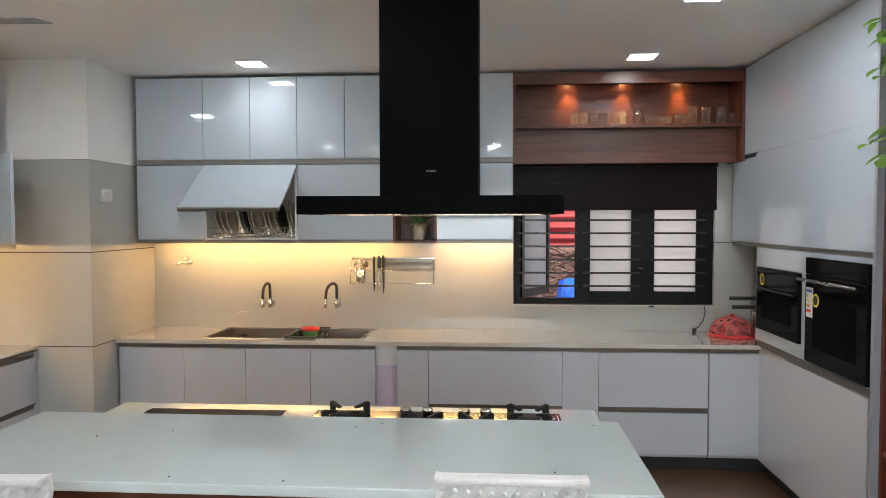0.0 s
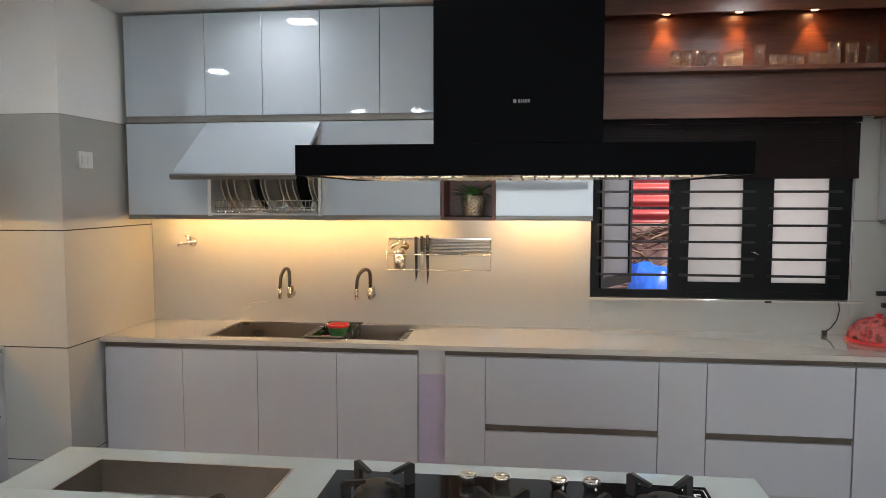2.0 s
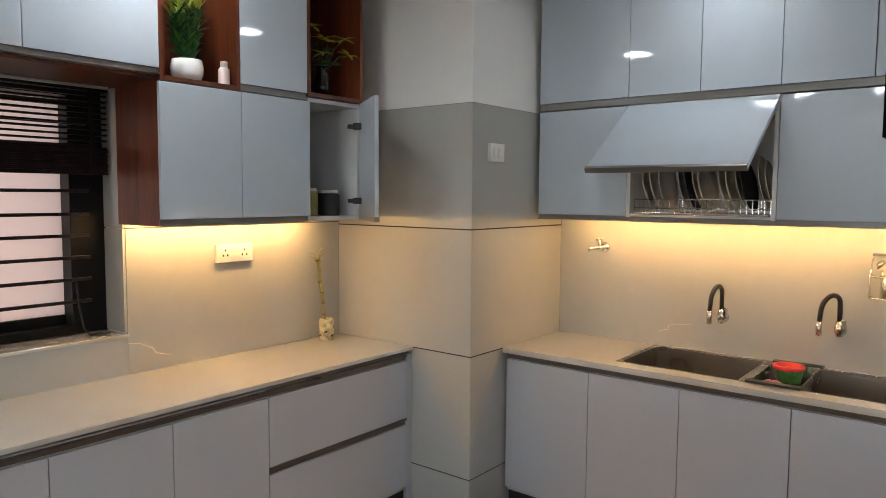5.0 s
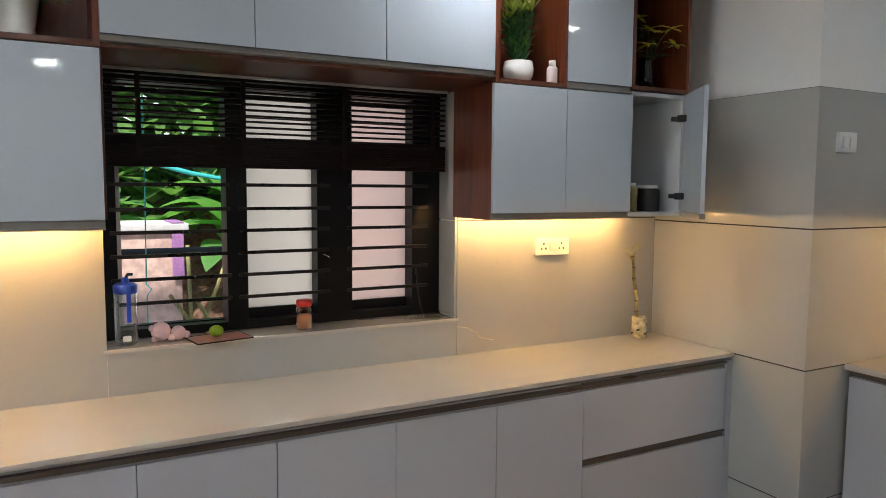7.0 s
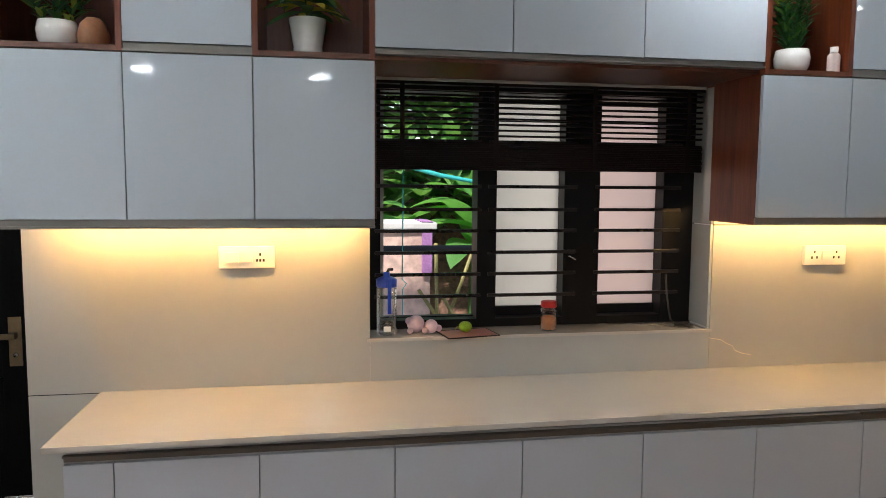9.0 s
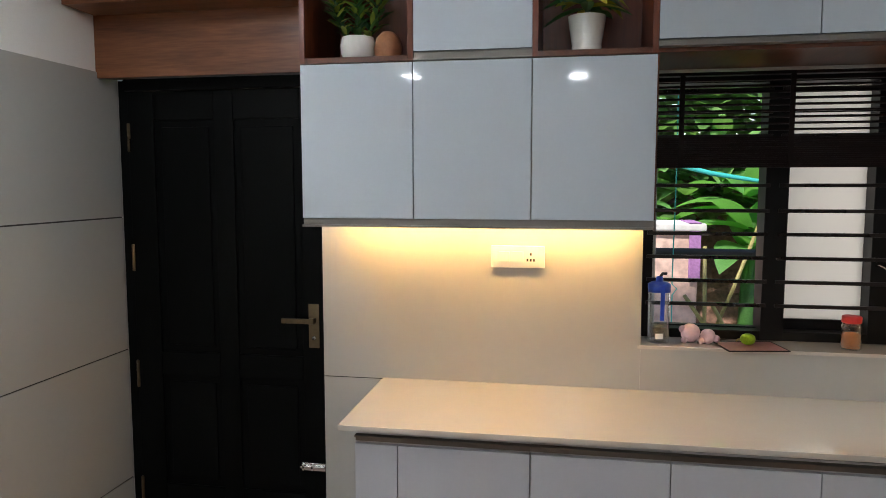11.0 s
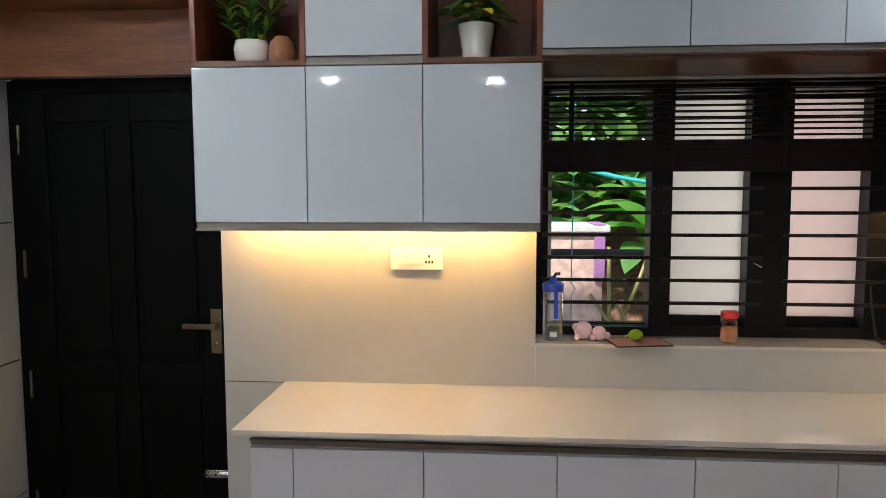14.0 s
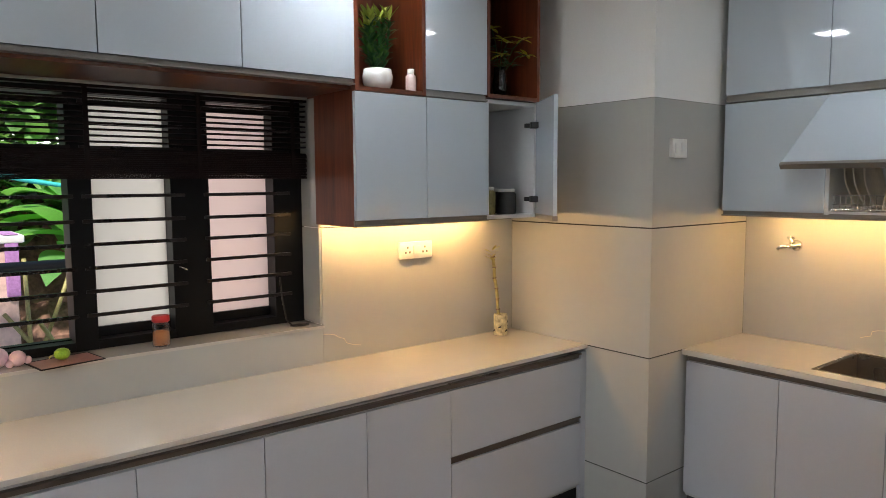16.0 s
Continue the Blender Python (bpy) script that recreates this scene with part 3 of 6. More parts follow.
for k, (y, mt) in enumerate(((-0.66, M_CARVED), (-0.565, M_CARVED), (-0.46, M_CARVED), (-0.375, M_ORANGE), (-0.29, M_CERAMIC))):
    r = (0.037, 0.036, 0.035, 0.03, 0.028)[k]
    cup = lathe("shelf_ornament", [(0.0001, 0), (r * 0.75, 0), (r, 0.022), (r * 1.05, 0.045), (r * 0.8, 0.068), (r * 0.5, 0.078), (r * 0.62, 0.095), (r * 0.45, 0.095)], mt, None, (-3.11, y, 2.415), 18)
    tagged(cup, ("carved brown and cream pot on the wooden shelf", "orange glazed pot on the wooden shelf", "white ceramic pot on the wooden shelf")[max(0, k - 2)], "ornament", "ornaments on the door shelf")


# ---- cabinets ----
def profile(side, u0, u1, z0, z1, parent, up=False):
    """Aluminium grip channel with a proud lip."""
    h = z1 - z0
    lip = (z0, z0 + 0.28 * h) if not up else (z1 - 0.28 * h, z1)
    many = [side_box(side, u0, u1, 0.012, 0.0205, z0, z1), side_box(side, u0, u1, -0.002, 0.012, *lip)]
    return boxes("grip_profile", many, M_GRIP if up else M_ALU, parent, 0.001, "aluminium grip channel")


def cabinet(side, u0, u1, z0, z1, depth, doors, mat, label, category="cabinet", group="", prof=(), open_front=False, low=0.0, inset=0.0):
    c0 = side_box(side, u0, u1, 0.0, depth, z0, z1)
    c = thing("cabinet", ((c0[0] + c0[1]) / 2, (c0[2] + c0[3]) / 2, z0), label, category, group)
    if not open_front:
        rise = 0.022 if prof and not prof[0][2] and z0 < 1.6 else 0.0
        box("body", side_box(side, u0 + 0.0008 + inset, u1 - 0.0008, 0.021, depth, z0 + rise, z1 - low), M_CARCASS, c, 0)
        if low:
            box("front_rail", side_box(side, u0 + 0.0008, u1 - 0.0008, 0.021, 0.06, z1 - low, z1), M_CARCASS, c, 0)
    g = 0.0016
    for a, b, lo, hi in doors:
        part("door", add_box(bmesh.new(), *side_box(side, a + g, b - g, 0.0, 0.018, lo + g, hi - g), 0.0016), mat, c)
    for lo, hi, up in prof:
        profile(side, u0, u1, lo, hi, c, up)
    return c


def niche(side, u0, u1, z0, z1, depth, label, mats, t=0.018):
    c0 = side_box(side, u0, u1, 0.0, depth, z0, z1)
    c = thing("open_niche", ((c0[0] + c0[1]) / 2, (c0[2] + c0[3]) / 2, z0), label, "open shelf", "open niches among the wall cabinets")
    box("side_panel", side_box(side, u0, u0 + t, 0.0, depth, z0, z1), mats[1], c, 0.001)
    box("side_panel", side_box(side, u1 - t, u1, 0.0, depth, z0, z1), mats[1], c, 0.001)
    box("bottom_board", side_box(side, u0 + t, u1 - t, 0.0, depth, z0, z0 + t), mats[0], c, 0.001)
    box("top_board", side_box(side, u0 + t, u1 - t, 0.0, depth, z1 - t, z1), mats[0], c, 0.001)
    box("back_panel", side_box(side, u0 + t, u1 - t, depth - 0.012, depth, z0 + t, z1 - t), mats[1], c, 0)
    return c


LU, SU = ("L", UL), ("S", US)
DL, DS = UL - XL - 0.01, YS - US - 0.01
GL, GS = "wall cabinets of the window wall", "wall cabinets of the sink wall"
ZP, ZD, ZT = 1.529, 1.557, 2.070
TOP = CEIL - 0.012
for a, b in ((0.313, 0.699), (0.699, 1.085), (1.085, 1.468)):
    cabinet(LU, a, b, ZP, ZT, DL, [(a, b, ZD, ZT)], M_CAB, "glossy grey-white wall cabinet above the cream worktop", group=GL, prof=[(ZP, ZD, False)])
for a, b in ((0.700, 1.085), (3.195, 3.545)):
    cabinet(LU, a, b, ZT + 0.002, TOP, DL, [(a, b, 2.100, TOP)], M_CAB, "small glossy grey-white wall cabinet between wooden niches", group=GL, prof=[(ZT + 0.002, 2.100, False)])
for a, b in ((1.468, 1.926), (1.926, 2.390), (2.390, 2.848)):
    cabinet(LU, a, b, 2.092, TOP, DL, [(a, b, 2.112, TOP)], M_CAB, "glossy grey-white wall cabinet above the window", group=GL, prof=[(2.092, 2.112, False)])
for a, b in ((2.843, 3.198), (3.198, 3.553)):
    cabinet(LU, a, b, ZP + 0.006, ZT, DL, [(a, b, ZD + 0.004, ZT)], M_CAB, "glossy grey-white wall cabinet beside the window", group=GL, prof=[(ZP + 0.006, ZD + 0.004, False)], inset=0.02 if a < 3 else 0.0)
for a, b in ((0.313, 0.700), (1.085, 1.468), (2.848, 3.195), (3.545, 3.885)):
    niche(LU, a, b, ZT + (0.022 if a > 3.5 else 0.002), TOP, DL, "open teak veneer niche holding a potted plant", (M_WX, M_WZ))
# teak lining of the window bay
bay = thing("window_lining", (XL, 2.1, 2.08), "teak veneer lining round the window bay", "panel")
box("soffit", (XL + 0.01, UL - 0.03, 1.47, 2.845, 2.078, 2.091), M_WX, bay, 0.001)
box("wall_edge", (XL + 0.0085, XL + 0.016, 1.476, 2.845, 2.066, 2.0775), M_TILE, bay, 0.001, "pale tile edge under the soffit")
box("side_panel", (-3.08, UL - 0.022, 2.846, 2.862, ZP + 0.006, 2.077), M_WZ, bay, 0.001)
box("filler", (XL + 0.0085, -3.081, 2.853, 2.862, ZP + 0.006, 2.077), M_TILE, bay, 0.001, "cream tile return beside the panel")
box("side_panel", (XL + 0.01, UL - 0.022, 1.469, 1.474, ZP + 0.03, 2.077), M_WZ, bay, 0.001)

# the cabinet whose door stands ajar
oc = cabinet(LU, 3.554, 3.885, ZP + 0.012, 2.090, DL, [], M_CAB, "open grey-white wall cabinet with jars, door ajar", group=GL, open_front=True)
t = 0.018
pieces("body", [side_box(LU, 3.555, 3.555 + t, 0.02, DL, 1.541, 2.088), side_box(LU, 3.885 - t, 3.885, 0.02, DL, 1.541, 2.088),
               side_box(LU, 3.555 + t, 3.885 - t, 0.02, DL, 1.541, 1.541 + t), side_box(LU, 3.555 + t, 3.885 - t, 0.02, DL, 2.07, 2.088), side_box(LU, 3.555 + t, 3.885 - t, DL - 0.01, DL, 1.56, 2.07)], M_INNER, oc, 0)
swing = pose(UL, 3.885, 0, 0, 0, 57)
leaf = part("door", add_box(bmesh.new(), -0.018, 0.0, -0.33, 0.0, 1.562, 2.09, 0.0016, swing), M_CAB, oc, "door swung ajar")
part("grip_profile", add_box(bmesh.new(), -0.02, 0.004, -0.33, 0.0, 1.538, 1.561, 0.001, swing), M_ALU, leaf)
for z in (1.63, 1.98):
    bm = add_box(bmesh.new(), -0.055, -0.018, -0.06, -0.025, z - 0.015, z + 0.015, 0.004, swing)
    add_box(bm, -0.075, -0.05, -0.03, 0.0, z - 0.01, z + 0.01, 0.003, swing)
    part("hinge", bm, M_IRON, leaf, "concealed steel hinge")
for k, (x, y, r, h) in enumerate(((-2.86, 3.64, 0.042, 0.13), (-2.84, 3.75, 0.048, 0.12), (-2.98, 3.70, 0.045, 0.15), (-2.97, 3.81, 0.04, 0.12))):
    j = thing("storage_jar", (x, y, 1.559), "clear jar with a pale lid in the open cabinet", "jar", "jars in the open cabinet")
    lathe("jar", [(0.0001, 0), (r * 0.95, 0), (r, 0.008), (r, h * 0.8), (r * 0.8, h * 0.88), (r * 0.8, h * 0.9)], M_CANE if k == 0 else M_IRON, j, (x, y, 1.559), 20)
    lathe("lid", [(r * 0.84, h * 0.88), (r * 0.84, h), (0.0001, h)], M_WHITE, j, (x, y, 1.559), 20, "white plastic lid")

# sink wall: upper row, lower row
SP0, SP1, SD1, ST0, ST1 = 1.541, 1.566, 2.086, 2.124, TOP - 0.008
XS = [-2.222, -1.740, -1.405, -1.073, -0.739, -0.405]
for a, b in list(zip(XS, XS[1:])) + [(-0.105, 0.414)]:
    cabinet(SU, a, b, 2.090, ST1, DS, [(a, b, ST0, ST1)], M_CAB, "tall glossy grey-white wall cabinet under the ceiling", group=GS, prof=[(2.090, ST0, False)])
for a, b in ((-2.222, -1.740), (-1.073, -0.405), (-0.105, 0.414)):
    cabinet(SU, a, b, SP0, SD1, DS, [(a, b, SP1, SD1)], M_CAB, "glossy grey-white wall cabinet above the sink worktop", group=GS, prof=[(SP0, SP1, False)])
niche(SU, -0.405, -0.105, SP0, SD1 + 0.003, DS, "open teak veneer niche with a fern in a silver pot", (M_WX, M_WZ))
niche(SU, -0.405, -0.105, 2.092, ST1, DS, "tall empty teak veneer niche under the ceiling", (M_WX, M_WZ))

# dish cabinet with its flap lifted
dc = cabinet(SU, -1.740, -1.073, SP0, SD1, DS, [], M_CAB, "wall cabinet with a lifted flap over drying plates", group=GS, open_front=True)
pieces("body", [side_box(SU, -1.739, -1.721, 0.0, DS, SP0 + 0.02, SD1), side_box(SU, -1.092, -1.074, 0.0, DS, SP0 + 0.02, SD1), side_box(SU, -1.739, -1.074, 0.004, 0.216, SP0 + 0.024, SP0 + 0.034),
               side_box(SU, -1.721, -1.092, 0.0, DS, SD1 - 0.018, SD1), side_box(SU, -1.721, -1.092, DS - 0.012, DS, SP0 + 0.02, SD1 - 0.018)], M_INNER, dc, 0)
profile(SU, -1.740, -1.073, SP0, SP1, dc)
tilt = pose(0, US, SD1 - 0.002, -54.5, 0, 0)
flap = part("flap", add_box(bmesh.new(), -1.738, -1.075, 0.0, 0.018, -0.515, 0.0, 0.0016, tilt), M_CAB, dc, "lifted glossy flap")
bm = add_box(bmesh.new(), -1.738, -1.075, -0.004, 0.02, -0.535, -0.516, 0.001, tilt)
part("grip_profile", bm, M_ALU, flap)
for x in (-1.715, -1.098):
    part("lift_arm", add_tube(bmesh.new(), [(x, US + 0.10, 1.98), (x, US + 0.01, 2.0), (x, US - 0.13, 1.985)], 0.006, 6), M_STEEL, dc)

# dish rack with plates
rack = thing("dish_rack", (-1.41, 4.76, SP0 + 0.02), "chrome wire dish rack inside the wall cabinet", "dish rack")
z0 = SP0 + 0.0355
many = bmesh.new()
for y, z in ((US + 0.03, z0 + 0.07), (US + 0.03, z0 + 0.03), (US + 0.27, z0 + 0.07), (US + 0.27, z0 + 0.03)):
    add_tube(many, [(-1.715, y, z), (-1.098, y, z)], 0.003, 6)
part("rail", many, M_CHROME, rack, "", True)
for k in range(26):
    x = -1.71 + k * 0.0243
    part("wire", add_tube(bmesh.new(), [(x, US + 0.03, z0 + 0.07), (x, US + 0.03, z0 + 0.012), (x, US + 0.27, z0 + 0.012), (x, US + 0.27, z0 + 0.07)], 0.0018, 5), M_CHROME, rack)
box("drip_tray", (-1.715, -1.098, US + 0.012, US + 0.21, z0, z0 + 0.01), M_STEEL, rack, 0.002, "shallow steel drip tray")
plate_mesh = None
random.seed(4)
for k, x in enumerate((-1.69, -1.655, -1.61, -1.52, -1.49, -1.45, -1.42, -1.33, -1.30, -1.265, -1.24, -1.17, -1.145)):
    r = (0.12, 0.125, 0.115, 0.12, 0.13, 0.125, 0.115, 0.125, 0.12, 0.13, 0.12, 0.125, 0.115)[k]
    ob = lathe("plate", [(0.0001, 0), (r * 0.55, 0), (r * 0.62, 0.006), (r * 0.95, 0.017), (r, 0.019), (r * 0.99, 0.0215), (r * 0.6, 0.010), (0.0001, 0.006)], M_PLATE if k % 6 != 4 else M_IRON, None, (0, 0, 0), 32)
    ob.matrix_basis = Matrix.Translation((x, US + 0.14, z0 + 0.014 + r)) @ pose(0, 0, 0, 0, 78, 4 - random.random() * 8)
    tagged(ob, "round cream dinner plate standing in the dish rack" if k % 6 != 4 else "round black plate standing in the dish rack", "plate", "plates in the dish rack")

# base cabinets of the sink wall
SB = ("S", BS)
DB = YS - BS - 0.012
BB, BT = 0.190, 0.848
GB = "base cabinets of the sink worktop"


def base(side, u0, u1, doors, label, group, depth, split=None, low=0.0, grip=(0.850, 0.878)):
    c = cabinet(side, u0, u1, BB - 0.02, 0.868, depth, doors, M_BASE, label, group=group, prof=[(*grip, True)], low=low)
    if split:
        profile(side, u0, u1, split[0], split[1], c, True)
    return c


for a, b in ((-2.238, -1.787), (-1.787, -1.364), (-1.364, -0.927), (-0.927, -0.493)):
    base(SB, a, b, [(a, b, BB, BT)], "pale grey base cabinet under the sink worktop", GB, DB, low=0.19 if a > -1.8 else 0.0)
base(SB, -0.351, -0.140, [(-0.351, -0.140, BB, BT)], "narrow pale grey base cabinet", GB, DB)
base(SB, -0.140, 0.727, [(-0.140, 0.727, BB, 0.461), (-0.140, 0.727, 0.494, BT)], "wide pale grey drawer unit with two drawers", GB, DB, (0.461, 0.494))
base(SB, 0.727, 0.960, [(0.727, 0.960, BB, BT)], "narrow pale grey base cabinet", GB, DB)
base(SB, 0.960, 1.650, [(0.960, 1.650, BB, 0.461), (0.960, 1.650, 0.494, BT)], "wide pale grey drawer unit with two drawers", GB, DB, (0.461, 0.494))
base(SB, 1.655, 1.985, [(1.655, 1.985, BB, BT)], "pale grey corner base cabinet", GB, DB)
gap = thing("wall_strip", (-0.42, 4.45, FLOOR), "lilac painted wall strip between base cabinets", "wall strip", kind="structure")
box("lower_strip", (-0.492, -0.352, 4.42, 4.43, FLOOR, 0.74), M_LILAC, gap, 0)
box("upper_strip", (-0.492, -0.352, 4.418, 4.43, 0.74, 0.87), M_INNER, gap, 0)
structure(box("baseboard_north", (-2.249, 2.03, BS + 0.055, BS + 0.07, FLOOR, BB - 0.021), M_IRON, None, 0.001), "dark plinth under the base cabinets", "plinth")

# base cabinets of the window wall
LB = ("L", BL)
DBL = BL - XL - 0.012
GW = "base cabinets of the window worktop"
YB = [0.531, 0.674, 1.099, 1.520, 1.942, 2.366, 2.787, 3.208]
for a, b in zip(YB, YB[1:]):
    base(LB, a, b, [(a, b, BB, 0.836)], "narrow pale grey base cabinet end panel" if b - a < 0.2 else "pale grey base cabinet under the window worktop", GW, DBL, grip=(0.840, 0.862))
base(LB, 3.208, 4.05, [(3.208, 4.05, BB, 0.512), (3.208, 4.05, 0.545, 0.838)], "wide pale grey drawer unit with two drawers", GW, DBL, (0.512, 0.545), grip=(0.840, 0.866))
structure(box("filler_strip", side_box(LB, 4.051, 4.089, 0.002, 0.02, FLOOR, 0.87), M_BASE, None, 0.001), "narrow filler strip beside the column", "panel")
structure(box("baseboard_west", (BL - 0.07, BL - 0.055, 0.54, 4.089, FLOOR, BB - 0.021), M_IRON, None, 0.001), "dark plinth under the base cabinets", "plinth")

# worktops
bm = add_box(bmesh.new(), XL + 0.009, EL, 0.487, 4.089, 0.887, 0.906)
for v in bm.verts:
    if v.co.x > -2.8:
        v.co.x += 0.001 * (4.089 - v.co.y) * 9.0
bmesh.ops.bevel(bm, geom=list(bm.edges), offset=0.002, segments=2, affect="EDGES", profile=0.6)
tagged(finish("window_worktop", bm, M_TOP), "long polished cream quartz worktop below the window", "worktop")
SK = (-1.685, -0.572, 4.445, 4.905)
WT = (0.879, 0.906)
bm = bmesh.new()
outer = [(-2.249, ES), (2.51, ES), (2.51, YS - 0.009), (-2.249, YS - 0.009)]
inner = [(SK[0], SK[2]), (SK[1], SK[2]), (SK[1], SK[3]), (SK[0], SK[3])]
lev = [[[bm.verts.new((x, y, z)) for x, y in ring] for ring in (outer, inner)] for z in WT]
for k in range(4):
    n = (k + 1) % 4
    for o, i in lev:
        bm.faces.new((o[k], o[n], i[n], i[k]))
    for q in (0, 1):
        bm.faces.new((lev[0][q][k], lev[0][q][n], lev[1][q][n], lev[1][q][k]))
tagged(finish("sink_worktop", bm, M_TOP), "long polished cream quartz worktop with a sink cut-out", "worktop")

# LED strips under the wall cabinets
for b, lit in (((XL + 0.105, XL + 0.115, 0.345, 1.44, ZP + 0.006, ZP + 0.016), M_STRIP), ((XL + 0.105, XL + 0.115, 2.875, 3.54, ZP + 0.010, ZP + 0.020), M_STRIP), ((XL + 0.105, XL + 0.115, 3.56, 3.80, ZP + 0.001, ZP + 0.011), M_STRIP),
               ((-2.10, -0.42, 4.765, 4.775, SP0 + 0.006, SP0 + 0.016), M_STRIP_SINK), ((-0.09, 0.40, 4.765, 4.775, SP0 + 0.006, SP0 + 0.016), M_STRIP_SINK)):
    tagged(box("led_strip", b, lit, None, 0), "glowing warm LED strip under the wall cabinets", "strip light", "under-cabinet strip lights")

# ---- sink, taps, wall rack ----
sink = thing("kitchen_sink", (-1.155, 4.7, 0.7), "stainless steel double bowl sink set in the worktop", "sink")
x0, x1, y0, y1 = SK


def bowl(a, b, c, d, top, deep, parent):
    th = 0.006
    return boxes("bowl", [(a, b, c, d, top - deep, top - deep + th), (a, a + th, c, d, top - deep + th, top), (b - th, b, c, d, top - deep + th, top),
                          (a + th, b - th, c, c + th, top - deep + th, top), (a + th, b - th, d - th, d, top - deep + th, top)], M_SINK, parent, 0.0)


bowl(x0 + 0.012, -1.146, y0 + 0.010, y1 - 0.010, 0.904, 0.2, sink)
bowl(-1.118, x1 - 0.030, y0 + 0.010, y1 - 0.010, 0.904, 0.2, sink)
for b in ((x0, x1, y0, y0 + 0.010), (x0, x1, y1 - 0.010, y1), (x0, x0 + 0.012, y0 + 0.010, y1 - 0.010), (x1 - 0.030, x1, y0 + 0.010, y1 - 0.010)):
    box("rim", (*b, 0.9045, 0.9085), M_STEEL, sink, 0.0008)
box("divider", (-1.146, -1.118, y0 + 0.010, y1 - 0.010, 0.880, 0.9065), M_STEEL, sink, 0.001)
for x in (-1.40, -0.80):
    lathe("drain", [(0.0001, 0.004), (0.03, 0.004), (0.04, 0.0)], M_CHROME, sink, (x, 4.68, 0.7102), 20)
tray = thing("sink_tray", (-1.015, 4.68, 0.85), "steel drainer tray hung across the sink bowl", "tray")
boxes("tray", [(-1.112, -0.917, 4.472, 4.878, 0.850, 0.853), (-1.112, -1.108, 4.472, 4.878, 0.853, 0.912), (-0.921, -0.917, 4.472, 4.878, 0.853, 0.912), (-1.108, -0.921, 4.472, 4.476, 0.853, 0.912), (-1.108, -0.921, 4.874, 4.878, 0.853, 0.912)], M_STEEL, tray, 0.0008)
for b in ((-1.118, -0.911, 4.436, 4.474), (-1.118, -0.911, 4.876, 4.912)):
    box("rim", (*b, 0.9088, 0.9185), M_RUBBER, tray, 0.001, "black rubber edge")
bowl_t = thing("soap_bowl", (-1.02, 4.80, 0.854), "red and green plastic soap tub in the sink tray", "tub")
lathe("tub", [(0.0001, 0), (0.048, 0), (0.060, 0.055)], material("green_plastic", (0.05, 0.22, 0.06), 0.4, vary=0.3, coarse=40, fine=90), bowl_t, (-1.03, 4.79, 0.854), 24, "green printed wall")
lathe("rim", [(0.060, 0.055), (0.066, 0.057), (0.066, 0.072), (0.058, 0.072), (0.054, 0.03), (0.0001, 0.018)], M_RED, bowl_t, (-1.03, 4.79, 0.854), 24, "red rim")
random.seed(9)
bm = bmesh.new()
bmesh.ops.create_uvsphere(bm, u_segments=14, v_segments=8, radius=0.045)
for v in bm.verts:
    v.co = Vector((v.co.x * 1.1 + random.uniform(-0.006, 0.006), v.co.y * 0.8 + random.uniform(-0.006, 0.006), v.co.z * 0.45 + random.uniform(0, 0.01)))
    v.co += Vector((-1.045, 4.57, 0.875))
tagged(finish("scrub_cloth", bm, material("pink_cloth", (0.55, 0.16, 0.24), 0.9, vary=0.2, fine=120, bump=0.3), None, "", True), "crumpled pink cloth in the sink tray", "cloth")


def tap(x, reach):
    t = thing("kitchen_tap", (x, YS, 1.09), "chrome wall tap with a black flexible swan neck", "tap", "taps above the sink")
    f = lathe("flange", [(0.0001, 0.0), (0.026, 0.0), (0.026, 0.008), (0.016, 0.014), (0.016, 0.05), (0.0001, 0.05)], M_CHROME, t, (0, 0, 0), 20)
    f.matrix_basis = Matrix.Translation((x, YS - 0.008, 1.085)) @ pose(0, 0, 0, 90, 0, 0)
    part("valve", add_tube(bmesh.new(), [(x, YS - 0.045, 1.06), (x, YS - 0.045, 1.125)], 0.016, 14), M_CHROME, t, "", True)
    part("lever", add_box(bmesh.new(), x + 0.004, x + 0.028, YS - 0.056, YS - 0.036, 1.09, 1.135, 0.004), M_CHROME, t)
    pts = [(x, YS - 0.045, 1.12), (x, YS - 0.045, 1.17)]
    for k in range(13):
        a = math.pi * (0.08 + 0.92 * k / 12)
        s = (1 - math.cos(a)) / 2
        pts.append((x - reach[0] * s, YS - 0.045 - reach[1] * s, 1.195 + 0.058 * math.sin(a) ** 0.9 - 0.03 * s))
    pts.append((pts[-1][0] - 0.004, pts[-1][1], 1.12))
    part("neck", add_tube(bmesh.new(), pts, 0.0105, 12), M_RUBBER, t, "black rubber neck", True)
    e = pts[-1]
    part("spout", add_tube(bmesh.new(), [(e[0], e[1], 1.13), (e[0], e[1], 1.07)], 0.0125, 12), M_CHROME, t, "", True)


tap(-1.358, (0.018, 0.11))
tap(-0.860, (0.060, 0.085))
pt = thing("pipe_tap", (-1.99, YS, 1.39), "small chrome wall tap above the worktop", "tap")
f = lathe("flange", [(0.0001, 0), (0.028, 0), (0.024, 0.008), (0.012, 0.01), (0.012, 0.06), (0.0001, 0.06)], M_CHROME, pt, (0, 0, 0), 18)
f.matrix_basis = Matrix.Translation((-1.985, YS - 0.008, 1.39)) @ pose(0, 0, 0, 90, 0, 0)
bm = add_tube(bmesh.new(), [(-1.985, YS - 0.055, 1.39), (-2.03, YS - 0.08, 1.385), (-2.045, YS - 0.088, 1.37)], 0.009, 10)
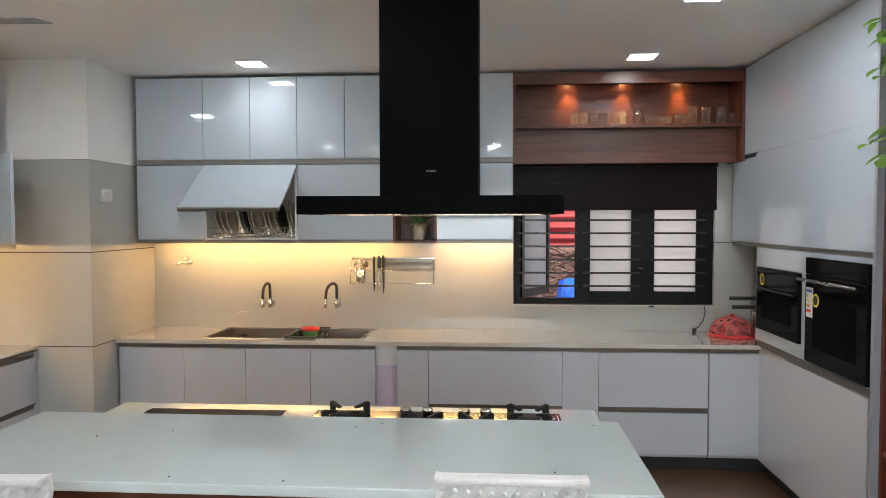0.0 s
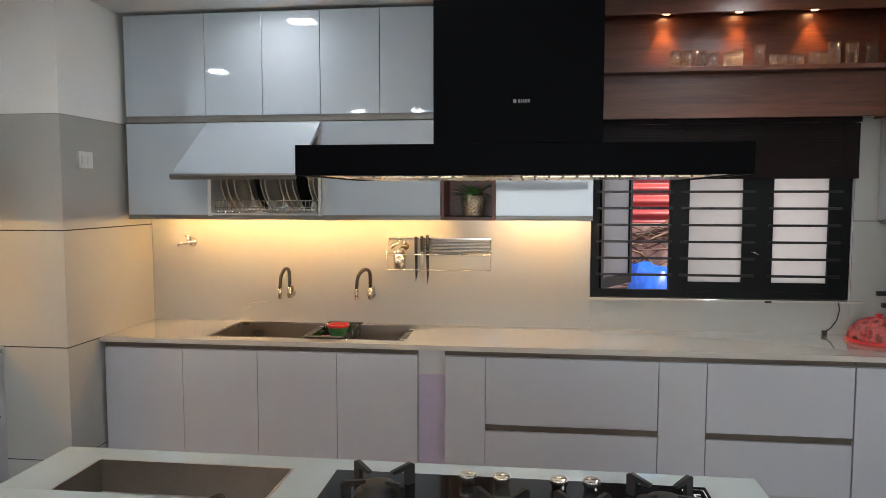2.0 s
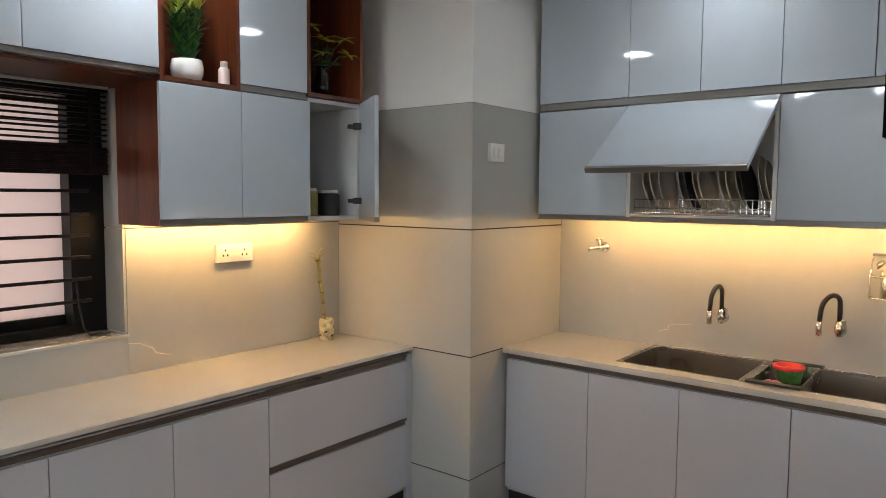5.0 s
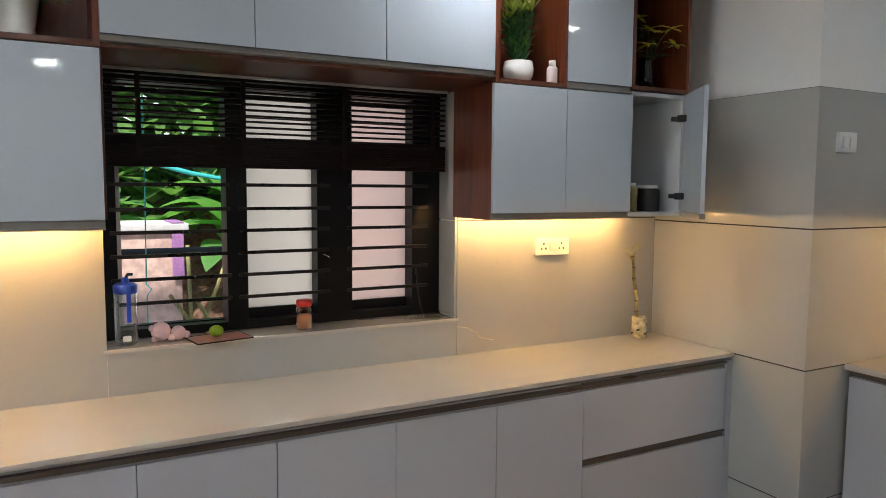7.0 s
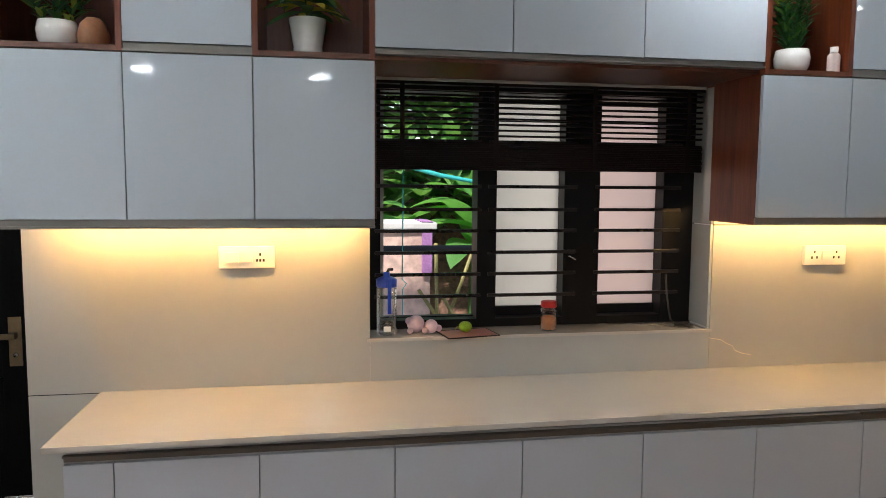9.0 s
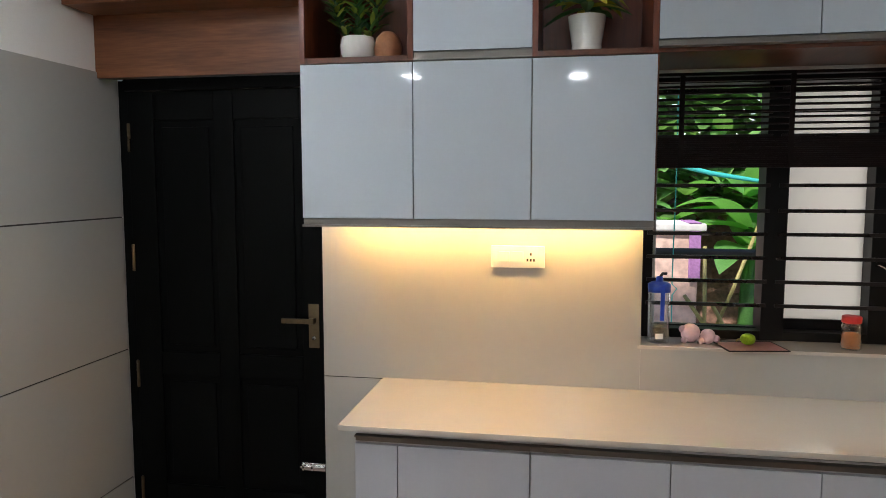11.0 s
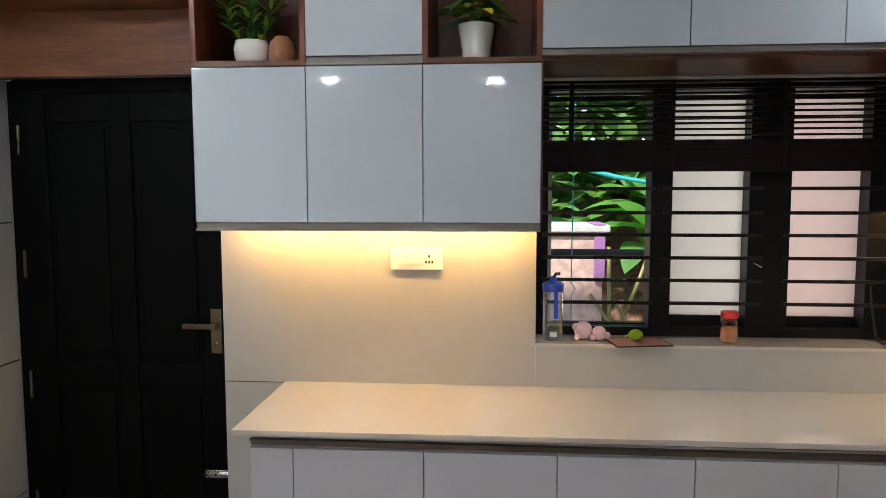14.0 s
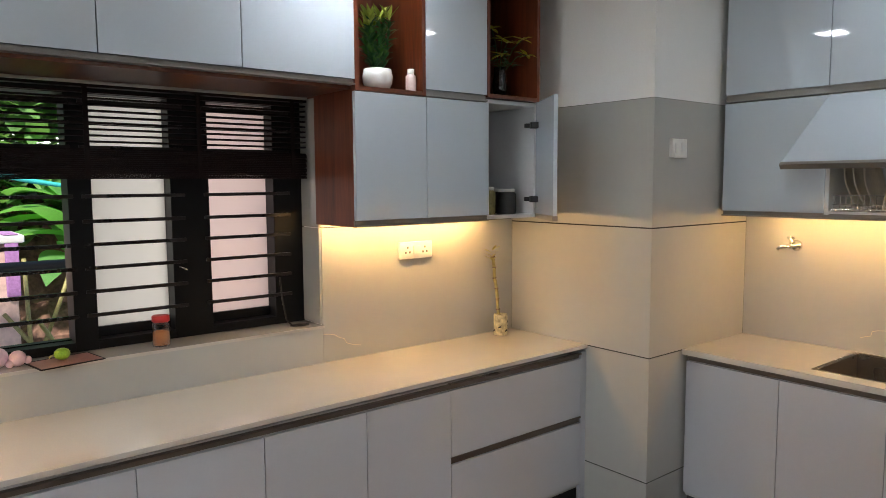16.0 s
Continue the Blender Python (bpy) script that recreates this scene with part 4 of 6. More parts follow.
add_tube(bm, [(-1.987, YS - 0.055, 1.385), (-1.99, YS - 0.06, 1.43)], 0.010, 10)
add_box(bm, -2.01, -1.97, YS - 0.066, YS - 0.056, 1.425, 1.437, 0.003)
part("spout", bm, M_CHROME, pt, "", True)

# Brown reflection of the lit worktop is put into the slats' colour.
M_RACK = material("rack_steel_reflected_brown", (0.34, 0.28, 0.22), 0.22, metal=1.0, vary=0.05)
ra = thing("wall_rack", (-0.45, YS, 1.3), "chrome wall rack with cutlery cup and knives", "rack")
bx0, bx1 = -0.752, -0.142
box("back_plate", (bx0, bx1, YS - 0.022, YS - 0.009, 1.418, 1.428), M_CHROME, ra, 0.001)
for k in range(10):
    part("slat", add_box(bmesh.new(), bx0 + 0.2, bx1, YS - 0.02, YS - 0.016, 1.335 + 0.0085 * k, 1.341 + 0.0085 * k, 0.0012), M_RACK, ra)
for z, d in ((1.335, 0.10), (1.243, 0.085)):
    part("wire", add_tube(bmesh.new(), [(bx0 + 0.003, YS - 0.012, z), (bx0 + 0.003, YS - d, z), (bx1 - 0.003, YS - d, z), (bx1 - 0.003, YS - 0.012, z)], 0.0035, 6), M_CHROME, ra, "", True)
for x in (bx0 + 0.003, bx1 - 0.003):
    part("wire", add_tube(bmesh.new(), [(x, YS - 0.016, 1.42), (x, YS - 0.10, 1.335), (x, YS - 0.085, 1.243)], 0.003, 6), M_CHROME, ra, "", True)
cup = thing("cutlery_cup", (-0.68, YS - 0.055, 1.245), "steel cutlery cup full of spoons in the rack", "cutlery holder")
lathe("cup", [(0.0001, 0), (0.036, 0), (0.038, 0.09), (0.036, 0.09), (0.034, 0.004)], M_CHROME, cup, (-0.68, YS - 0.055, 1.247), 20)
random.seed(3)
for k in range(7):
    a = 2 * math.pi * k / 7
    px, py = -0.68 + 0.02 * math.cos(a), YS - 0.055 + 0.016 * math.sin(a)
    bm = add_tube(bmesh.new(), [(px, py, 1.255), (px + 0.014 * math.cos(a), py, 1.36)], 0.003, 6)
    s = bmesh.ops.create_uvsphere(bm, u_segments=10, v_segments=6, radius=0.017)
    bmesh.ops.transform(bm, matrix=Matrix.Translation((px + 0.022 * math.cos(a), py, 1.378 + 0.012 * (k % 3))) @ pose(0, 0, 0, 15 * k, 20, 40 * k) @ Matrix.Diagonal((1, 0.4, 1.3, 1)), verts=s["verts"])
    part("spoon", bm, M_CHROME if k % 3 else M_BRASS, cup, "", True)
for k, x in enumerate((-0.583, -0.548, -0.515)):
    kn = thing("kitchen_knife", (x, YS - 0.05, 1.2), "kitchen knife with a black handle hanging in the rack", "knife", "knives in the rack")
    part("handle", add_box(bmesh.new(), x - 0.009, x + 0.009, YS - 0.056, YS - 0.042, 1.345 + 0.004 * k, 1.437 + 0.004 * k, 0.004), M_RUBBER, kn, "black plastic handle")
    bm = bmesh.new()
    vs = [bm.verts.new(p) for p in ((x - 0.009, YS - 0.05, 1.345), (x + 0.009, YS - 0.05, 1.345), (x + 0.009, YS - 0.05, 1.21), (x - 0.003, YS - 0.05, 1.17 - 0.01 * k))]
    fa = bm.faces.new(vs)
    r = bmesh.ops.extrude_face_region(bm, geom=[fa])
    bmesh.ops.translate(bm, vec=(0, 0.002, 0), verts=[v for v in r["geom"] if isinstance(v, bmesh.types.BMVert)])
    part("blade", bm, M_IRON if k != 1 else M_STEEL, kn)

# sockets and switches
def socket(side, u, z, w, h, keys, pins, label):
    b = side_box(side, u, u + w, -0.018, 0.0, z, z + h)
    s = thing("wall_socket", (b[0], b[2], z), label, "socket")
    part("plate", add_box(bmesh.new(), *b, 0.003), M_WHITE, s)
    for a, c, lo, hi in keys:
        part("switch_key", add_box(bmesh.new(), *side_box(side, u + a, u + c, -0.025, -0.0182, z + lo, z + hi), 0.0015), M_WHITE, s)
    for a, zz in pins:
        part("pin_hole", add_box(bmesh.new(), *side_box(side, u + a - 0.0035, u + a + 0.0035, -0.0188, -0.0175, z + zz - 0.005, z + zz + 0.005)), M_IRON, s)
    return s


socket(("L", XL + 0.008), 0.917, 1.358, 0.202, 0.083, [(0.03, 0.072, 0.022, 0.062), (0.080, 0.122, 0.022, 0.062)], [(0.150, 0.052), (0.138, 0.030), (0.162, 0.030), (0.150, 0.030)], "white double switch and socket plate on the tiles")
socket(("L", XL + 0.008), 3.32, 1.343, 0.196, 0.083, [(0.078, 0.118, 0.022, 0.062)], [(0.046, 0.055), (0.034, 0.032), (0.058, 0.032), (0.150, 0.055), (0.138, 0.032), (0.162, 0.032)], "white twin socket plate with a switch on the tiles")
socket(("L", -2.25), 4.21, 1.82, 0.118, 0.086, [(0.018, 0.056, 0.02, 0.066), (0.062, 0.10, 0.02, 0.066)], [], "white double light switch on the tiled column")

# ---- oven wall ----
RT = ("R", XT)
tall = thing("oven_cabinet", (2.2, 3.7, FLOOR), "tall grey-white unit with built-in oven and microwave", "cabinet")
pieces("body", [(XT + 0.021, XR - 0.01, 3.005, 4.40, 0.17, 1.53), (XT + 0.021, XR - 0.01, 3.005, 4.93, 1.545, TOP)], M_CARCASS, tall, 0)
box("door", (XT, XT + 0.018, 3.008, 4.648, 2.13, TOP), M_CAB, tall, 0.002, "large glossy upper door")
boxes("door", [(XT, XT + 0.018, 3.008, 4.845, 1.552, 2.122)], M_CAB, tall, 0.002, "large glossy middle door")
boxes("door_strip", [(XT, XT + 0.018, 3.008, 4.40, 2.122, 2.13)], M_CAB, tall, 0)
# Flat dark strip drawn for the shade inside the finger slot.
box("slot_shade_strip", (XT - 0.001, XT + 0.018, 4.43, 4.63, 2.10, 2.125), M_IRON, tall, 0, "dark strip for the shade in a finger slot")
profile(RT, 3.008, 4.845, 1.527, 1.551, tall)
for b in [(XT, XT + 0.018, 3.008, 3.03, 0.945, 1.525), (XT, XT + 0.018, 3.655, 3.735, 0.945, 1.525), (XT, XT + 0.018, 4.35, 4.40, 0.945, 1.525), (XT, XT + 0.018, 3.735, 4.35, 0.945, 1.02), (XT, XT + 0.018, 3.735, 4.35, 1.408, 1.525), (XT, XT + 0.018, 3.03, 3.655, 0.945, 0.952), (XT, XT + 0.018, 3.03, 3.655, 1.502, 1.525)]:
    box("oven_panel", b, M_CAB, tall, 0.0)
profile(RT, 3.008, 4.40, 0.900, 0.94, tall, True)
pieces("base_door", [(XT + 0.004, XT + 0.02, 3.05, 3.965, 0.19, 0.895), (XT + 0.02, XT + 0.036, 3.97, 4.385, 0.19, 0.86)], M_BASE, tall, 0.002)
box("end_panel", (XT - 0.01, XR - 0.01, 2.985, 3.006, FLOOR, TOP), M_EDGE, tall, 0.001, "grey end panel")
structure(box("baseboard_east", (XT + 0.07, XT + 0.085, 3.01, 4.43, FLOOR, 0.169), M_IRON, None, 0), "dark plinth under the oven unit", "plinth")


def oven(y0, y1, z0, z1, ctrl, label, name):
    o = thing(name, (XT, (y0 + y1) / 2, z0), label, name.replace("_", " "))
    box("front_glass", (XT - 0.018, XT + 0.016, y0, y1, z0, z1 - ctrl - 0.003), M_OVEN, o, 0.003, "black glass door")
    box("control_panel", (XT - 0.018, XT + 0.016, y0, y1, z1 - ctrl, z1), M_OVEN, o, 0.002, "black glass control panel")
    box("window_glass", (XT - 0.0195, XT - 0.0178, y0 + 0.09, y1 - 0.09, z0 + 0.08, z1 - ctrl - 0.12), M_HOOD, o, 0.0)
    return o


ov = oven(3.032, 3.652, 0.955, 1.50, 0.085, "built-in black glass oven with stickers", "oven")
bm = add_tube(bmesh.new(), [(XT - 0.05, 3.07, 1.385), (XT - 0.05, 3.67, 1.385)], 0.009, 10)
for y in (3.10, 3.60):
    add_tube(bm, [(XT - 0.05, y, 1.385), (XT - 0.018, y, 1.385)], 0.006, 8)
part("handle", bm, M_STEEL, ov, "steel bar handle", True)
box("energy_label", (XT - 0.0196, XT - 0.0182, 3.56, 3.635, 1.19, 1.345), M_LABEL, ov, 0, "paper energy label")
for k, (c, w) in enumerate(((M_BLUE, 0.06), (M_LIME, 0.02), (M_YELLOW, 0.03), (M_ORANGE, 0.04), (M_RED, 0.05))):
    box("label_bar", (XT - 0.0202, XT - 0.0197, 3.63 - w, 3.63, 1.32 - 0.026 * k, 1.335 - 0.026 * k), c, ov, 0)
mw = oven(3.738, 4.347, 1.023, 1.405, 0.001, "built-in black glass microwave with a round sticker", "microwave")
part("handle", add_tube(bmesh.new(), [(XT - 0.03, 3.78, 1.28), (XT - 0.03, 4.30, 1.28)], 0.006, 8), M_IRON, mw, "", True)


def sticker(y, z, r, parent):
    bm = bmesh.new()
    bmesh.ops.create_cone(bm, cap_ends=True, segments=24, radius1=r, radius2=r, depth=0.0012, matrix=pose(XT - 0.0205, y, z, 0, 90, 0))
    st = part("sticker", bm, M_YELLOW, parent, "round yellow warranty sticker")
    bm = bmesh.new()
    bmesh.ops.create_cone(bm, cap_ends=True, segments=24, radius1=r * 0.7, radius2=r * 0.7, depth=0.0006, matrix=pose(XT - 0.0214, y, z, 0, 90, 0))
    part("print", bm, M_IRON, st, "dark printed centre")


sticker(3.525, 1.285, 0.035, ov)
sticker(4.245, 1.335, 0.036, mw)

# open wooden shelf unit beside the oven unit, with a trailing plant
su = thing("wooden_shelf_unit", (2.2, 2.75, FLOOR), "tall open teak veneer shelf unit", "shelf unit")
box("side_panel", (XT + 0.02, XR - 0.01, 2.96, 2.984, FLOOR, TOP), M_WZ, su, 0.001)
box("side_panel", (XT + 0.02, XR - 0.01, 2.40, 2.422, FLOOR, TOP), M_WZ, su, 0.001)
box("back_panel", (XR - 0.025, XR - 0.01, 2.422, 2.96, FLOOR, TOP), M_WZ, su, 0)
for z in (0.20, 0.68, 1.06, 1.50, 1.94, 2.36, 2.68):
    box("shelf_board", (XT + 0.025, XR - 0.026, 2.422, 2.96, z - 0.011, z + 0.011), M_WY, su, 0.001)
random.seed(21)
for zz, n in ((1.951, 9), (2.371, 10)):
    tp = thing("trailing_plant", (2.1, 2.86, zz), "green variegated trailing plant on the wooden shelf", "plant", "plants on the wooden shelf")
    lathe("pot", [(0.0001, 0), (0.045, 0), (0.06, 0.09), (0.056, 0.09), (0.05, 0.07), (0.0001, 0.07)], M_CERAMIC, tp, (2.08, 2.84, zz), 22, "white pot")
    bm, vine = bmesh.new(), bmesh.new()
    for k in range(n):
        e = Vector((1.90 + random.uniform(-0.06, 0.08), 2.86 + random.uniform(-0.08, 0.13), zz + random.uniform(-0.10, 0.16)))
        add_tube(vine, [(2.08, 2.84, zz + 0.07), ((2.08 + e.x) / 2, (2.84 + e.y) / 2, max(e.z, zz) + 0.08), e], 0.0022, 5)
        blade(bm, e, e + Vector((random.uniform(-0.08, -0.02), random.uniform(-0.04, 0.05), random.uniform(-0.05, 0.0))), 0.05, 0.015)
        blade(bm, e + Vector((0.03, 0.01, 0.02)), e + Vector((random.uniform(-0.05, 0.03), random.uniform(-0.05, 0.07), random.uniform(-0.03, 0.05))), 0.045, 0.015)
    part("stem_bunch", vine, M_LEAF, tp)
    part("foliage", bm, leafy("variegated_leaf", (0.16, 0.30, 0.05)), tp)

# wooden display shelf over the sink wall's window
ds = thing("display_shelf", (1.18, 4.8, 2.085), "teak veneer display shelf over the window, lit by spots", "shelf")
box("back_panel", (0.432, 1.925, YS - 0.03, YS - 0.011, 2.345, 2.69), M_WX, ds, 0)
box("fascia", (0.432, 1.925, 4.742, 4.76, 2.088, 2.318), M_WX, ds, 0.001)
box("bottom_board", (0.432, 1.925, 4.76, YS - 0.011, 2.118, 2.136), M_WX, ds, 0.001)
box("shelf_board", (0.432, 1.925, US + 0.01, YS - 0.031, 2.318, 2.342), M_WX, ds, 0.001)
box("top_board", (0.432, 1.925, US + 0.002, YS - 0.031, 2.672, 2.69), M_WX, ds, 0.001)
box("top_fascia", (0.432, 1.925, US, US + 0.018, 2.612, 2.672), M_WX, ds, 0.001)
box("side_panel", (0.416, 0.431, US, YS - 0.011, 2.088, 2.70), M_WZ, ds, 0.001)
box("side_panel", (1.926, 1.942, US, YS - 0.011, 2.088, 2.70), M_WZ, ds, 0.001)
def spot_lamp(x, z, power, group):
    sp = thing("spot_lamp", (x, 4.86, z), "small glowing warm recessed spot lamp", "spot light", group)
    lathe("ring", [(0.028, 0.012), (0.028, 0.0), (0.02, 0.002), (0.02, 0.01)], M_CHROME, sp, (x, 4.86, z), 18)
    lathe("lens", [(0.0001, 0.003), (0.018, 0.003), (0.018, 0.006)], M_SPOT, sp, (x, 4.86, z), 16)
    beam = bpy.data.lights.new("spot_beam", "SPOT")
    beam.energy, beam.color, beam.spot_size, beam.spot_blend, beam.shadow_soft_size = power, (1.0, 0.54, 0.20), radians(70), 0.7, 0.012
    new("spot_beam", beam).matrix_world = look((x, 4.862, z - 0.008), (x, 4.885, z - 0.36))


for x in (0.809, 1.191, 1.577):
    spot_lamp(x, 2.660, 5.0, "spots in the display shelf")
spot_lamp(-0.255, ST1 - 0.031, 5.0, "spots in the wall niches")
random.seed(5)
glass_x = [(0.84, 1), (0.905, 1), (0.975, 1), (1.04, 0.9), (1.115, 0.85), (1.165, 1.05), (1.25, 1.1), (1.335, 0.7), (1.385, 0.75), (1.43, 0.7), (1.475, 0.7), (1.525, 0.7), (1.575, 0.7), (1.625, 1.2), (1.72, 1.2), (1.82, 1.25), (1.88, 0.7)]
for x, s in glass_x:
    g = lathe("drinking_glass", [(0.0001, 0), (0.026 * s ** 0.4, 0), (0.030 * s ** 0.4, 0.098 * s), (0.0282 * s ** 0.4, 0.098 * s), (0.0245 * s ** 0.4, 0.010), (0.0001, 0.010)], M_TUMBLER, None, (x, 4.72 + random.uniform(-0.03, 0.06), 2.3425), 20)
    tagged(g, "clear drinking glass on the lit wooden shelf", "glass", "glasses on the display shelf")

# ---- island with hob, breakfast bar, hood ----
isl = thing("kitchen_island", (-0.3, 2.3, FLOOR), "kitchen island with a white quartz hob counter", "island")
box("body", (-1.29, 0.66, 2.20, 2.735, FLOOR, 0.795), M_BASE, isl, 0.002)
pieces("counter_support", [(-1.29, -1.18, 2.20, 2.735, 0.795, 0.872), (-0.565, 0.66, 2.20, 2.735, 0.795, 0.872)], M_BASE, isl, 0.0)
box("bar_front", (-1.30, 0.66, 1.93, 2.20, FLOOR, 0.97), M_WX, isl, 0.002, "teak veneer front below the bar")
HX = (-1.17, -0.578, 2.30, 2.690)
bm = bmesh.new()
ring = [[[bm.verts.new((x, y, z)) for x, y in ((a, c), (b, c), (b, d), (a, d))] for z in (0.873, 0.900)] for a, b, c, d in ((-1.33, 0.703, 2.20, 2.778), HX)]
for i in range(4):
    j = (i + 1) % 4
    (o0, o1), (h0, h1) = ring
    for quad in ((o0[i], o0[j], o1[j], o1[i]), (h0[j], h0[i], h1[i], h1[j]), (o1[i], o1[j], h1[j], h1[i]), (o0[j], o0[i], h0[i], h0[j])):
        bm.faces.new(quad)
part("counter", bm, M_BAR, isl, "white quartz top")
tagged(box("breakfast_bar_top", (-1.365, 0.712, 1.594, 2.258, 0.972, 1.000), M_BAR, None, 0.003), "white quartz breakfast bar top with dark specks", "counter top")
box("bar_apron", (-1.33, 0.68, 1.66, 1.70, 0.90, 0.971), M_WX, isl, 0.001, "teak veneer apron")
isk = thing("island_sink", (-0.87, 2.5, 0.75), "dark stainless prep sink set in the island", "sink")
a, b, c, d = HX
boxes("bowl", [(a, b, c, d, 0.80, 0.806), (a, a + 0.006, c, d, 0.806, 0.902), (b - 0.006, b, c, d, 0.806, 0.902), (a + 0.006, b - 0.006, c, c + 0.006, 0.806, 0.902), (a + 0.006, b - 0.006, d - 0.006, d, 0.806, 0.902)], M_SINK, isk, 0.0)
lathe("drain", [(0.0001, 0.004), (0.03, 0.004), (0.04, 0.0)], M_CHROME, isk, (-0.87, 2.5, 0.8063), 18)
random.seed(12)
for k, (x, y) in enumerate(((-1.0, 1.98), (-0.78, 2.05), (-0.6, 1.64), (-0.28, 1.63), (-0.18, 2.13), (-0.1, 2.18), (0.45, 1.74), (0.49, 1.64), (0.62, 2.2))):
    s = 0.0022
    ob = lathe("crumb", [(0.0001, 0), (s, 0), (s * 0.9, 0.003), (0.0001, 0.004)], M_IRON, None, (x, y, 1.0002), 7)
    tagged(ob, "tiny dark crumb on the white bar top", "crumb", "crumbs on the bar")

hob = thing("gas_hob", (0.05, 2.52, 0.9), "black glass built-in gas hob with four burners", "hob")
box("glass_plate", (-0.45, 0.55, 2.27, 2.682, 0.9005, 0.908), M_GLASSBLACK, hob, 0.002)


def burner(x, y, big):
    R = 0.062 if big else 0.042
    bz = 0.908
    br = lathe("burner", [(R, 0), (R, 0.006), (R * 0.7, 0.01), (R * 0.72, 0.024), (R * 0.5, 0.028), (0.0001, 0.028)], M_IRON, hob, (x, y, bz), 24, "cast iron burner")
    for k in range(4):
        a = math.pi / 4 + k * math.pi / 2
        ca, sa = math.cos(a), math.sin(a)
        o, i = R + 0.05, R - 0.022
        bm = bmesh.new()
        m = Matrix.Translation((x, y, bz)) @ pose(0, 0, 0, 0, 0, math.degrees(a))
        prof = [(o, 0), (o, 0.052), (o - 0.012, 0.058), (i, 0.046), (i + 0.004, 0.038), (o - 0.028, 0.040), (o - 0.026, 0)]
        f1 = [bm.verts.new(m @ Vector((u, -0.006, w))) for u, w in prof]
        f2 = [bm.verts.new(m @ Vector((u, 0.006, w))) for u, w in prof]
        n = len(prof)
        bm.faces.new(f1)
        bm.faces.new(f2[::-1])
        for q in range(n):
            bm.faces.new((f1[q], f1[(q + 1) % n], f2[(q + 1) % n], f2[q]))
        part("pan_support", bm, M_IRON, hob)


burner(-0.30, 2.54, True)
burner(0.02, 2.42, False)
burner(0.215, 2.42, False)
burner(0.42, 2.54, True)
for x in (-0.075, 0.015, 0.165, 0.25):
    k = lathe("knob", [(0.019, 0), (0.019, 0.012), (0.023, 0.014), (0.023, 0.026), (0.019, 0.03), (0.0001, 0.03)], M_CHROME, hob, (x, 2.625, 0.908), 20, "chrome knob")
boxes("label_plate", [(0.485, 0.54, 2.56, 2.66, 0.9083, 0.9088)], M_LABEL, hob, 0, "pale printed label")
boxes("label_print", [(0.488, 0.537, 2.563, 2.657, 0.909, 0.9093)], M_GLASSBLACK, hob, 0)
tx = bpy.data.curves.new("label_figure", "FONT")
tx.body, tx.size, tx.extrude, tx.align_x = "5", 0.06, 0.0002, "CENTER"
tob = new("label_figure", tx)
tob.data.materials.append(M_LABEL)
tob.parent = hob
tob.matrix_parent_inverse = hob.matrix_basis.inverted()
tob.matrix_basis = pose(0.516, 2.588, 0.9096)

hd = thing("island_hood", (0.055, 2.6, 1.722), "black island cooker hood with a tall chimney", "cooker hood")
HY0, HY1 = 2.262, 2.80
boxes("canopy", [(-0.415, 0.524, HY0, HY0 + 0.012, 1.719, 1.784), (-0.415, 0.524, HY1 - 0.012, HY1, 1.719, 1.784), (-0.415, -0.403, HY0 + 0.012, HY1 - 0.012, 1.719, 1.784), (0.512, 0.524, HY0 + 0.012, HY1 - 0.012, 1.719, 1.784), (-0.403, 0.512, HY0 + 0.012, HY1 - 0.012, 1.771, 1.784)], M_HOOD, hd, 0.001)
box("chimney", (-0.117, 0.229, HY0 + 0.002, HY0 + 0.30, 1.784, CEIL - 0.001), M_HOOD, hd, 0.001)
box("filter_frame", (-0.402, 0.511, HY0 + 0.013, HY1 - 0.013, 1.722, 1.726), M_FILTER, hd, 0)
# Black sheet stands in for the shade in the slots between baffles.
box("baffle_shade_sheet", (-0.34, 0.47, HY0 + 0.115, HY1 - 0.115, 1.7208, 1.7219), M_IRON, hd, 0, "dark sheet for the shade between the baffles")
for k in range(26):
    x = -0.33 + k * 0.0305
    part("baffle", add_box(bmesh.new(), x, x + 0.0255, HY0 + 0.12, HY1 - 0.12, 1.7165, 1.7215, 0.001), M_FILTER, hd)
lathe("filter_knob", [(0.0001, 0), (0.06, 0), (0.065, 0.006)], M_FILTER, hd, (0.0, HY0 + 0.065, 1.7155), 24)
# maker's mark as plain shapes
bm = bmesh.new()
for k, (u, w) in enumerate(((0, 0.006), (0.010, 0.004), (0.016, 0.002), (0.0195, 0.002), (0.023, 0.004), (0.029, 0.004))):
    add_box(bm, 0.048 + u, 0.048 + u + w, HY0 + 0.0012, HY0 + 0.003, 1.866, 1.8725)
part("maker_mark", bm, M_LETTER, hd, "small grey maker's mark")

# ---- ceiling lights and added fill panels ----
def panel_light(x, y, s=0.078, lit=M_PANEL):
    p = thing("ceiling_light", (x, y, CEIL), "square recessed white LED ceiling panel, lit, real or added as fill", "ceiling light", "ceiling panels")
    pieces("frame", [(x - s - 0.01, x + s + 0.01, y - s - 0.01, y - s, CEIL - 0.006, CEIL - 0.0005), (x - s - 0.01, x + s + 0.01, y + s, y + s + 0.01, CEIL - 0.006, CEIL - 0.0005), (x - s - 0.01, x - s, y - s, y + s, CEIL - 0.006, CEIL - 0.0005), (x + s, x + s + 0.01, y - s, y + s, CEIL - 0.006, CEIL - 0.0005)], M_WHITE, p, 0.0)
    box("diffuser", (x - s, x + s, y - s, y + s, CEIL - 0.004, CEIL - 0.001), lit, p, 0)


